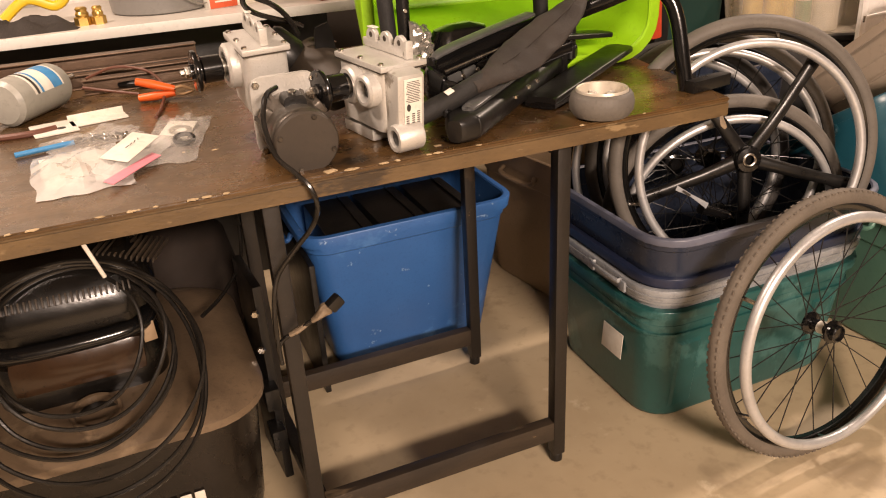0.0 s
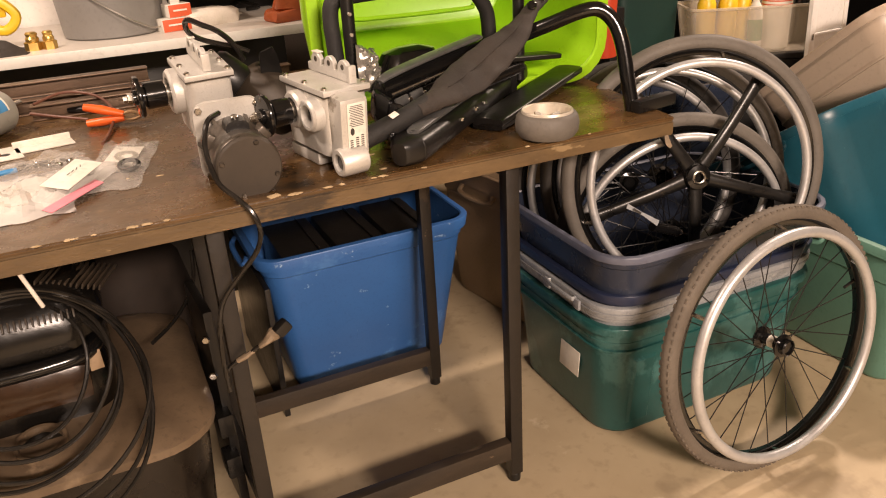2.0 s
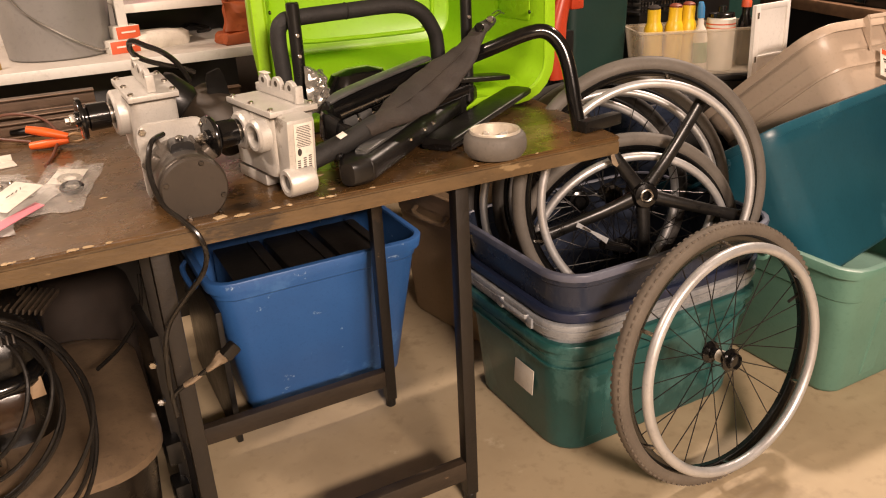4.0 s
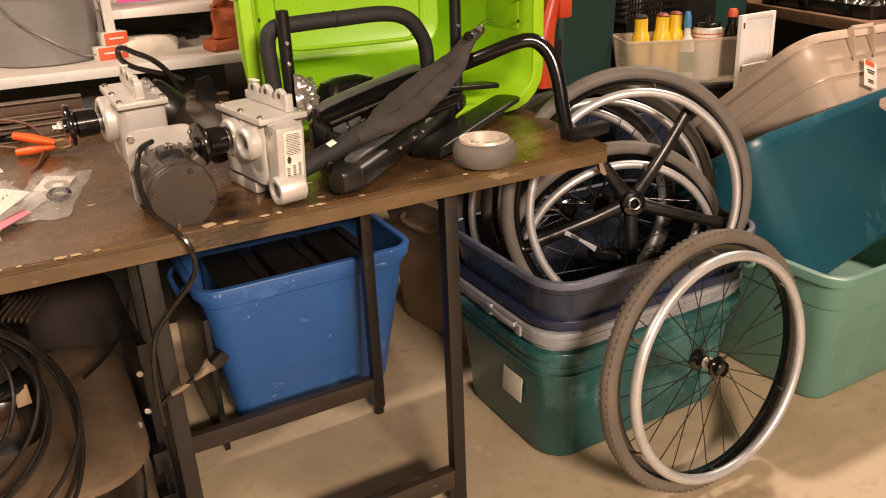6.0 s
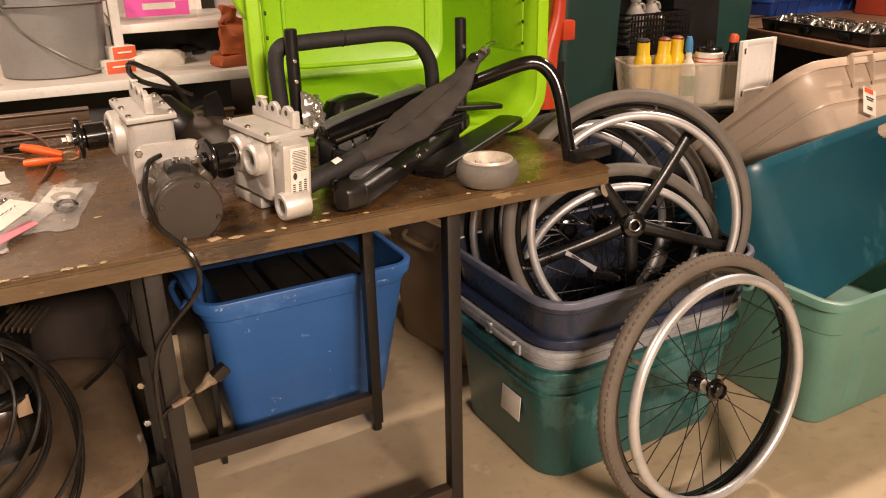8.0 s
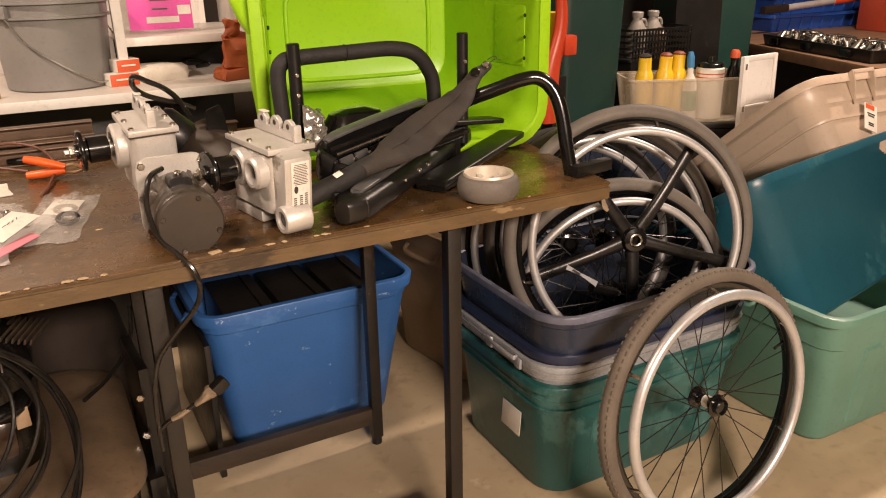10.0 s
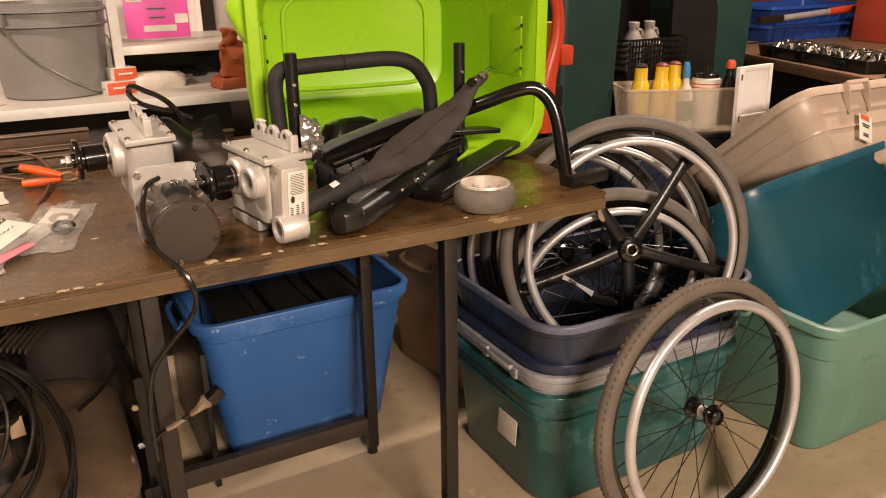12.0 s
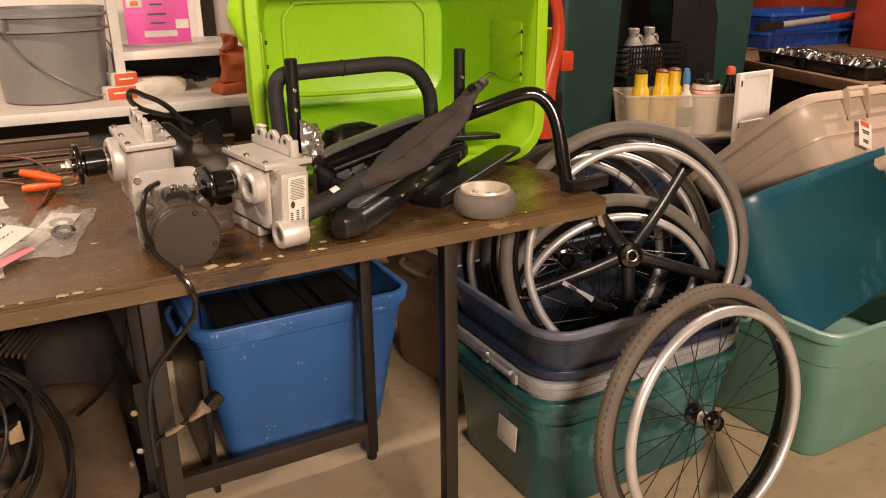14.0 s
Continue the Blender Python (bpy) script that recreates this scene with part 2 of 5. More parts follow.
def box(w, d, h, m=None, bevel=0.0, bm=None, seg=2):
    """A box standing on its local z = 0, centred in x and y."""
    bm = bm or bmesh.new()
    got = bmesh.ops.create_cube(bm, size=1.0, matrix=(m or Matrix()) @ at(0, 0, h / 2) @ Matrix.Diagonal((w, d, h, 1)))
    if bevel:
        edges = list({e for v in got["verts"] for e in v.link_edges})
        bmesh.ops.bevel(bm, geom=edges, offset=bevel, segments=seg, profile=0.6, affect="EDGES")
    return bm


def loft(rings, closed=False, bm=None, caps=(True, True)):
    bm = bm or bmesh.new()
    rows = [[bm.verts.new(p) for p in ring] for ring in rings]
    n = len(rows[0])
    pairs = list(zip(rows, rows[1:])) + ([(rows[-1], rows[0])] if closed else [])
    for a, b in pairs:
        for i in range(n):
            bm.faces.new((a[i], a[(i + 1) % n], b[(i + 1) % n], b[i]))
    if not closed:
        if caps[0]:
            bm.faces.new(rows[0][::-1])
        if caps[1]:
            bm.faces.new(rows[-1])
    return bm


def lathe(profile, m=None, n=40, bm=None, closed=False):
    """Turns (radius, height) pairs round the local z axis."""
    m = m or Matrix()
    rings = [[m @ Vector((r * math.cos(2 * math.pi * i / n), r * math.sin(2 * math.pi * i / n), z)) for i in range(n)] for r, z in profile]
    return loft(rings, closed, bm)


def ring_bar(radius, tube_r, m=None, n=72, k=10, bm=None, flat=1.0):
    prof = [(radius + tube_r * math.cos(2 * math.pi * i / k), flat * tube_r * math.sin(2 * math.pi * i / k)) for i in range(k)]
    return lathe(prof, m, n, bm, True)


def rounded(w, d, r, z, n=5):
    out = []
    for cx, cy, a0 in ((w / 2 - r, d / 2 - r, 0), (-w / 2 + r, d / 2 - r, 90), (-w / 2 + r, -d / 2 + r, 180), (w / 2 - r, -d / 2 + r, 270)):
        for i in range(n):
            a = radians(a0 + 90 * i / (n - 1))
            out.append(Vector((cx + r * math.cos(a), cy + r * math.sin(a), z)))
    return out


def smooth_path(pts, steps=6, closed=False):
    pts = [Vector(p) for p in pts]
    if len(pts) == 2:
        return pts
    n = len(pts)
    out = []
    for i in range(n if closed else n - 1):
        p0, p1, p2, p3 = (pts[(i + k) % n] if closed else pts[min(max(i + k, 0), n - 1)] for k in (-1, 0, 1, 2))
        for s in range(steps):
            t = s / steps
            out.append(0.5 * (2 * p1 + (p2 - p0) * t + (2 * p0 - 5 * p1 + 4 * p2 - p3) * t * t + (3 * p1 - p0 - 3 * p2 + p3) * t ** 3))
    if not closed:
        out.append(pts[-1])
    return out


def sweep(pts, sizes, k=10, up=(0, 0, 1), steps=6, square=0.0, closed=False, bm=None, m=None):
    """A tube of elliptic (square=0) to boxy section along a smooth path. sizes: a radius, or (half width, half height) at each point."""
    path = smooth_path(pts, steps, closed)
    n = len(path)
    rings = []
    for i, p in enumerate(path):
        a = path[(i - 1) % n] if closed else path[max(i - 1, 0)]
        b = path[(i + 1) % n] if closed else path[min(i + 1, n - 1)]
        t = (b - a).normalized()
        u = Vector(up)
        side = t.cross(u)
        side = side.normalized() if side.length > 1e-3 else t.cross(Vector((0, 1, 0))).normalized()
        v = side.cross(t)
        if isinstance(sizes, (int, float)):
            w = h = sizes
        else:
            f = i / max(n - 1, 1) * (len(sizes) - 1)
            j = min(int(f), len(sizes) - 2)
            w, h = (sizes[j][q] + (sizes[j + 1][q] - sizes[j][q]) * (f - j) for q in (0, 1))
        ring = []
        for q in range(k):
            c, s = math.cos(2 * math.pi * (q + 0.5) / k), math.sin(2 * math.pi * (q + 0.5) / k)
            e = 1 - 0.65 * square
            c, s = math.copysign(abs(c) ** e, c), math.copysign(abs(s) ** e, s)
            ring.append(p + side * (w * c) + v * (h * s))
        rings.append([m @ r for r in ring] if m else ring)
    return loft(rings, closed, bm)


def turned(r, h, m=None, bevel=0.002, n=32, bm=None):
    """A cylinder with a rounded rim, standing on local z = 0."""
    b = min(bevel, r * 0.4, h * 0.4)
    return lathe([(r - b, 0), (r, b), (r, h - b), (r - b, h)], m, n, bm)


# ---- setting ----


def setting(name, bm, mat, label, category):
    return tagged(part(name, bm, mat), label, category, kind="structure")


setting("floor", box(9.0, 9.0, 0.1, at(1.5, 1.0, -0.1)), CONCRETE, "tan concrete basement floor with worn stains", "floor")
# Ceiling, south and west walls are unseen, added to enclose the light.
setting("ceiling", box(9.0, 9.0, 0.1, at(1.5, 1.0, 2.45)), CEIL, "plain pale ceiling, unseen, added to close the room", "ceiling")
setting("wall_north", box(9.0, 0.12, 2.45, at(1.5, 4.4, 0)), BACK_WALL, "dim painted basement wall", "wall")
setting("wall_south", box(9.0, 0.12, 2.45, at(1.5, -3.2, 0)), WALL, "dim painted basement wall", "wall")
setting("wall_west", box(0.12, 7.48, 2.45, at(-2.6, 0.6, 0)), WALL, "dim painted basement wall", "wall")
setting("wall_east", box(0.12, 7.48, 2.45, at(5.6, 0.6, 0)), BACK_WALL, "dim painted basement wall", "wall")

# ---- workbench ----


def bench():
    t = thing("workbench", at(0, 0, 0), "dark brown worn workbench on a painted steel frame", "workbench")
    outline = [(-0.95, 1.084), (1.108, 1.084), (1.232, 1.95), (-0.95, 1.95)]

    def slab(z0, z1, grow):
        cx, cy = 0.1, 1.5
        pts = [(cx + (x - cx) * (1 + grow), cy + (y - cy) * (1 + grow)) for x, y in outline]
        bm = loft([[Vector((x, y, z)) for x, y in pts] for z in (z0, z1)])
        bmesh.ops.bevel(bm, geom=bm.edges[:], offset=0.0025, segments=2, affect="EDGES")
        return bm
    part("tabletop", slab(0.7446, 0.752, 0.0012), BENCH_TOP, t, "scuffed dark brown hardboard surface")
    part("edge_band", slab(0.718, 0.7444, 0.001), BENCH_EDGE, t, "worn brown wooden edge with chips")
    for x, y in ((0.802, 1.147), (0.29, 1.147), (0.802, 1.55), (0.302, 1.55)):
        leg = part("leg", box(0.027, 0.027, 0.695, at(x, y, 0.022), 0.003), LEG_PAINT, t)
        part("foot", turned(0.013, 0.024, at(x, y, 0), 0.003, 16), BLACK, leg)
    for y in (1.147, 1.55):
        part("stretcher", box(0.484, 0.024, 0.044, at(0.548, y, 0.064), 0.002), STRETCHER, t)
        if y > 1.3:
            part("top_rail", box(0.482, 0.024, 0.035, at(0.548, y, 0.682), 0.002), LEG_PAINT, t)
    part("stretcher", box(0.024, 0.37, 0.03, pose(0.296, 1.349, 0.066, 0, 0, 2), 0.002), LEG_PAINT, t)
    part("top_rail", box(0.024, 0.37, 0.035, at(0.802, 1.349, 0.682), 0.002), LEG_PAINT, t)
    part("top_rail", box(0.024, 0.37, 0.035, at(0.296, 1.349, 0.682), 0.002), LEG_PAINT, t)
    for x in (-0.85,):
        for y in (1.147, 1.55):
            part("leg", box(0.03, 0.03, 0.717, at(x, y, 0), 0.003), LEG_PAINT, t)
    rnd = random.Random(4)
    for i in range(34):
        x = rnd.uniform(-0.1, 1.08)
        y, z = (1.0845, 0.7525) if rnd.random() < 0.72 else (rnd.uniform(1.09, 1.35), 0.7525)
        s = rnd.uniform(0.0015, 0.005) if i % 5 else rnd.uniform(0.005, 0.008)
        bm = bmesh.new()
        bmesh.ops.create_uvsphere(bm, u_segments=9, v_segments=5, radius=1.0, matrix=at(x, y, z - 0.0005) @ Matrix.Diagonal((s * rnd.uniform(1, 2.0), s * 0.8, 0.0012, 1)))
        for v in bm.verts:
            v.co.x += 0.9 * s * noise.noise(v.co * 260)
            v.co.y += 0.7 * s * noise.noise(v.co * 310 + Vector((3, 1, 0)))
        part("chip", bm, CHIPPED, t)
    bm = box(0.018, 0.012, 0.002, pose(0.378, 1.092, 0.7515, 0, 0, 20), 0.0008)
    part("chip", bm, CHIPPED, t, "large bare wood chip")


bench()

# ---- totes ----


def tub(name, L, W, H, m, mat, label, taper=0.04, rim=0.012, lip=0.028, band=0.09, corner=0.06, rim_mat=None, wall=0.004, handles=True, ribs=0, beads=()):
    """An open storage tote: tapered walls, a wider band under a turned-over rim, end handles."""
    t = thing(name, m, label, "storage tote")
    zb = H - band

    def grow(z):
        return -2 * taper * (1 - z / H)

    def ring(z, g=0.0):
        w, d = L - 2 * rim + grow(z) + 2 * g, W - 2 * rim + grow(z) + 2 * g
        return rounded(w, d, min(corner, w / 2.2, d / 2.2) + g, z, 6)
    rings = [ring(0.0, -0.012), ring(0.004, -0.004), ring(0.014), ring(zb - 0.004), ring(zb, 0.004), ring(H - lip, 0.004), ring(H - 0.004, 0.002),
             ring(H - 0.006, -wall), ring(zb, -wall), ring(0.012, -wall), ring(0.008, -wall - 0.006)]
    part("body", loft(rings), mat, t)
    # turned-over rim: a skirt hangs clear of the wall
    rr = [ring(H - lip, rim - 0.003), ring(H - lip, rim), ring(H - 0.004, rim), ring(H - 0.001, rim - 0.002), ring(H, rim - 0.005), ring(H, -0.002), ring(H - 0.003, -wall - 0.001), ring(H - 0.006, 0.0), ring(H - 0.006, rim - 0.004)]
    part("rim", loft(rr, closed=True), rim_mat or mat, t)
    for z, g in beads:
        part("bead", loft([ring(z - 0.004, g - 0.004), ring(z - 0.003, g), ring(z + 0.003, g), ring(z + 0.004, g - 0.004)], closed=True), rim_mat or mat, t)
    if handles:
        for s in (-1, 1):
            x = s * (L / 2 - 0.004)
            h = part("handle", sweep([(x, -0.07, H - lip), (x + s * 0.014, -0.06, H - lip - 0.02), (x + s * 0.014, 0.06, H - lip - 0.02), (x, 0.07, H - lip)], [(0.007, 0.006)] * 4, 8, square=0.5), rim_mat or mat, t)
    for s in (-1, 1):
        for i in range(ribs):
            x = (i - (ribs - 1) / 2) * (L * 0.62 / max(ribs - 1, 1))
            yt, yb = (W / 2 - rim) + grow(zb) / 2, (W / 2 - rim) + grow(0.02) / 2
            bm = loft([[Vector((x - 0.03, s * (yb - 0.002), 0.03)), Vector((x + 0.03, s * (yb - 0.002), 0.03)), Vector((x + 0.024, s * (yb + 0.004), 0.036)), Vector((x - 0.024, s * (yb + 0.004), 0.036))],
                       [Vector((x - 0.03, s * (yt - 0.002), zb - 0.02)), Vector((x + 0.03, s * (yt - 0.002), zb - 0.02)), Vector((x + 0.024, s * (yt + 0.004), zb - 0.026)), Vector((x - 0.024, s * (yt + 0.004), zb - 0.026))]])
            part("rib", bm, mat, t)
    return t


tub("blue_bin", 0.55, 0.41, 0.405, at(0.692, 1.815, 0), BLUE, "blue plastic recycling bin with white scuffs under the workbench", taper=0.055, band=0.05, corner=0.05, rim=0.014, lip=0.03)
tub("storage_tote", 0.52, 0.46, 0.43, pose(1.335, 1.87, 0, 0, 0, 10), CARTON, "brown-tan plastic tote behind the blue bin", taper=0.03, rim=0.01, lip=0.05)
green = tub("storage_tote", 0.61, 0.46, 0.30, at(1.312, 1.345, 0), GREEN_DARK, "dark green scuffed plastic tote with a white sticker", handles=False, taper=0.022, band=0.07, corner=0.07, ribs=2, lip=0.02, rim=0.016, beads=((0.235, 0.009), (0.255, 0.005)))
part("sticker", box(0.0016, 0.075, 0.062, pose(-0.2875, -0.065, 0.125, 0, 4, 0), 0.0004), LABEL, green, "worn white paper sticker")
grey = tub("storage_tote", 0.61, 0.46, 0.334, at(1.312, 1.345, 0.0145), GREY_CLEAR, "cloudy grey plastic tote nested in the green one", handles=False, taper=0.05, band=0.05, corner=0.075, lip=0.014, rim=0.012, beads=((0.3155, 0.0135), (0.3085, 0.0125), (0.301, 0.0115)))
part("latch_handle", sweep([(-0.306, -0.112, 0.326), (-0.3165, -0.106, 0.326), (-0.3165, -0.022, 0.326), (-0.306, -0.016, 0.326)], [(0.003, 0.005)] * 4, 8, square=0.6, steps=4), GREY_CLEAR, grey)
for y in (-0.122, -0.006):
    part("latch_tab", box(0.007, 0.022, 0.024, at(-0.3085, y, 0.304), 0.003), GREY_CLEAR, grey)
tub("storage_tote", 0.605, 0.455, 0.35, at(1.312, 1.34, 0.028), BLUE_NAVY, "dark blue tote nested between the grey and navy ones", handles=False, taper=0.055, band=0.03, corner=0.075, rim_mat=BLUE_NAVY, lip=0.022)
tub("storage_tote", 0.62, 0.47, 0.43, at(1.312, 1.335, 0.042), NAVY, "navy blue tote nested on top, holding wheelchair wheels", handles=False, taper=0.06, band=0.03, corner=0.075, rim_mat=NAVY_RIM, lip=0.016, rim=0.01)
tub("storage_tote", 0.50, 0.34, 0.62, at(1.62, 1.80, 0), NAVY, "tall navy tote standing behind the wheels", handles=False, taper=0.03, band=0.05, corner=0.06)
tub("storage_tote", 0.96, 0.62, 0.365, at(2.165, 1.26, 0), MINT, "mint green plastic tote on the floor", taper=0.035, band=0.09, corner=0.05, lip=0.024, rim=0.016, ribs=3)
tub("storage_tote", 0.82, 0.42, 0.38, pose(2.05, 1.2825, 0.655, 0, 0, 12) @ pose(0, 0, 0, -35, 0, 0) @ at(0, 0.21, -0.38), TEAL, "teal plastic tote tipped back inside the mint tote", taper=0.08, band=0.055, corner=0.06, lip=0.024, rim=0.014)
tan = tub("storage_tote", 0.55, 0.50, 0.24, pose(2.315, 1.42, 0.805, -40, 0, 0) @ at(0, 0.275, -0.22) @ pose(0, 0, 0, 0, 0, 90), TAN, "tan plastic tote tilted inside the teal tote", taper=0.04, band=0.075, corner=0.07, lip=0.026, rim=0.018, handles=False, beads=((0.12, 0.004),))
for y in (-0.04, 0.05):
    bm = loft([[Vector((x, y + dy, z)) for x, z in ((-0.262, 0.236), (-0.292, 0.238), (-0.282, 0.205), (-0.250, 0.15))] for dy in (0.0, 0.006)])
    part("handle_cheek", bm, TAN, tan)
part("handle_lip", box(0.004, 0.086, 0.012, pose(-0.29, 0.008, 0.226, 0, -4, 0), 0.0015), TAN, tan)
TL = pose(-0.249, 0.045, 0.062, 0, -9.5, 0) @ pose(0, 0, 0, 26, 0, 0)
part("label_sheet", box(0.0015, 0.05, 0.082, TL, 0.0005), LABEL, tan, "torn white paper label")
part("label_print", box(0.001, 0.034, 0.014, TL @ at(-0.0014, 0.004, 0.066)), RED_PRINT, tan)
for z, w in ((0.05, 0.03), (0.043, 0.024), (0.02, 0.02), (0.014, 0.02)):
    part("print_bar", box(0.001, w, 0.004, TL @ at(-0.0014, 0.0, z)), INK, tan)

lime = tub("toy_bin", 0.63, 0.46, 0.37, pose(0.872, 1.425, 0.984, 90, 0, -6) @ at(0, 0, -0.37), LIME, "lime green plastic bin lying on its side on the workbench", taper=0.075, band=0.03, corner=0.07, lip=0.03, rim=0.02, handles=False)
part("back_ridge", sweep([(p.x, p.y, 0.0125) for p in rounded(0.35, 0.21, 0.05, 0, 4)], [(0.005, 0.004)] * 2, 8, closed=True, steps=2), LIME, lime)
for s in (-1, 1):
    plate = part("handle_plate", box(0.012, 0.13, 0.11, pose(s * 0.262, 0.0, 0.21, 0, s * 11.5, 0), 0.006), LIME, lime)
    for q in (-0.045, 0.0, 0.045):
        part("rivet", turned(0.004, 0.004, facing((s * 0.276, q, 0.328), (-s, 0, 0)), 0.001, 10), BLACK, plate)

part("side_lug", sweep([(-0.306, 0.17, 0.322), (-0.312, 0.10, 0.318), (-0.304, 0.035, 0.322)], [(0.006, 0.02), (0.030, 0.024), (0.008, 0.02)], 14, square=0.3), LIME, lime)
part("side_flange", sweep([(-0.304, 0.04, 0.318), (-0.301, -0.05, 0.316), (-0.296, -0.15, 0.316)], [(0.010, 0.02), (0.014, 0.022), (0.008, 0.02)], 12, square=0.4), LIME, lime)

# ---- wheels ----


def wheel_base(t, tyre_mat, R=0.29, rim_mat=None, hand=0.034, tread=True, inset=0.04):
    part("tyre", ring_bar(R - 0.0165, 0.0165, n=96, k=14), tyre_mat, t)
    if tread:
        bm = bmesh.new()
        for i in range(110):
            a = 2 * math.pi * i / 110
            for s in (-1, 1):
                box(0.004, 0.0085, 0.008, pose(0, 0, 0, 0, 0, math.degrees(a)) @ at(R - 0.0045, 0, s * 0.0085 - 0.004), 0, bm)
        tagged(part("tread", bm, tyre_mat, t), kind="stuff")
    part("rim", lathe([(R - 0.034, -0.011), (R - 0.027, -0.013), (R - 0.026, 0.013), (R - 0.034, 0.011), (R - 0.042, 0.005), (R - 0.042, -0.005)], n=96, closed=True), rim_mat or BLACK_GLOSS, t)
    h = part("handrim", ring_bar(R - inset, 0.0108 if tread else 0.0096, at(0, 0, hand), 96, 12), SILVER, t, "silver hand rim")
    for i in range(6):
        a = 2 * math.pi * (i + 0.3) / 6
        p, q = Vector(((R - 0.036) * math.cos(a), (R - 0.036) * math.sin(a), 0.008)), Vector(((R - inset) * math.cos(a), (R - inset) * math.sin(a), hand))
        part("tab", sweep([p, q], 0.0045, 6), STEEL, h)


def spoked_wheel(m, label="spoked wheelchair wheel, grey tyre, silver hand rim, standing on concrete", tyre_mat=None, R=0.29):
    t = thing("wheelchair_wheel", m, label, "wheel", "wheelchair wheels")
    wheel_base(t, tyre_mat or TYRE, R, hand=0.041 if tyre_mat is None else 0.034, tread=tyre_mat is None, inset=0.047)
    hub = part("hub", lathe([(0.006, -0.032), (0.012, -0.03), (0.024, -0.028), (0.024, -0.024), (0.0125, -0.02), (0.0125, 0.02), (0.024, 0.024), (0.024, 0.028), (0.017, 0.03), (0.017, 0.041), (0.014, 0.043), (0.012, 0.038)], n=28), BLACK_GLOSS, t)
    part("axle_band", turned(0.0132, 0.016, at(0, 0, -0.004), 0.001, 24), LABEL, hub, "white printed hub band")
    for i in range(28):
        s = 1 if i % 2 else -1
        a = 2 * math.pi * i / 28
        b = a + (0.42 if (i // 2) % 2 else -0.42)
        part("spoke", sweep([(0.022 * math.cos(b + 0.5), 0.022 * math.sin(b + 0.5), s * 0.026), ((R - 0.04) * math.cos(a), (R - 0.04) * math.sin(a), 0)], 0.0012, 5), BLACK, t)
    part("valve", sweep([(R - 0.042, 0.02, 0), (R - 0.069, 0.018, 0)], 0.0035, 8), BLACK, t)
    return t


def mag_wheel(m, label, tyre_mat, spin=54):
    t = thing("wheelchair_wheel", m, label, "wheel", "wheelchair wheels")
    wheel_base(t, tyre_mat, 0.297, tread=False, inset=0.056)
    hub = part("hub", lathe([(0.012, -0.03), (0.028, -0.028), (0.03, 0.02), (0.026, 0.028), (0.016, 0.03), (0.015, 0.022), (0.009, 0.021)], n=30), BLACK_GLOSS, t)
    part("bearing", ring_bar(0.0125, 0.0035, at(0, 0, 0.029), 28, 8), STEEL, hub)
    for i in range(5):
        a = radians(spin + 72 * i)
        p = lambda r, z: (r * math.cos(a), r * math.sin(a), z)
        part("spoke", sweep([p(0.02, 0.008), p(0.1, 0.012), p(0.19, 0.006), p(0.253, 0.0)], [(0.0165, 0.011), (0.0135, 0.0095), (0.0125, 0.008), (0.016, 0.009)], 12, square=0.25), BLACK_TUBE, t)
    return t


spoked_wheel(facing((1.3012, 0.9673, 0.2812), (0.0202, -1, 0.130), 12), R=0.283)
n_mag = (-0.3276, -1, 0.1614)
mag_wheel(facing((1.319, 1.248, 0.5495), n_mag), "black five-spoke wheelchair wheel with grey tyre in navy tote", TYRE_GREY)
spoked_wheel(facing((1.335, 1.310, 0.385), (-0.3412, -1, 0.03), 20), "spoked wheelchair wheel with grey tyre sunk deep in the navy tote", TYRE_GREY, 0.286)
spoked_wheel(facing((1.364, 1.405, 0.494), (-0.50, -1, 0.24), 10), "spoked wheelchair wheel with grey tyre behind in the navy tote", TYRE_GREY)
spoked_wheel(facing((1.315, 1.475, 0.47), (-0.36, -1, 0.16), 10), "wheelchair wheel with dark tyre at the back of the navy tote", TYRE_DARK)

# ---- gear motors on the workbench ----


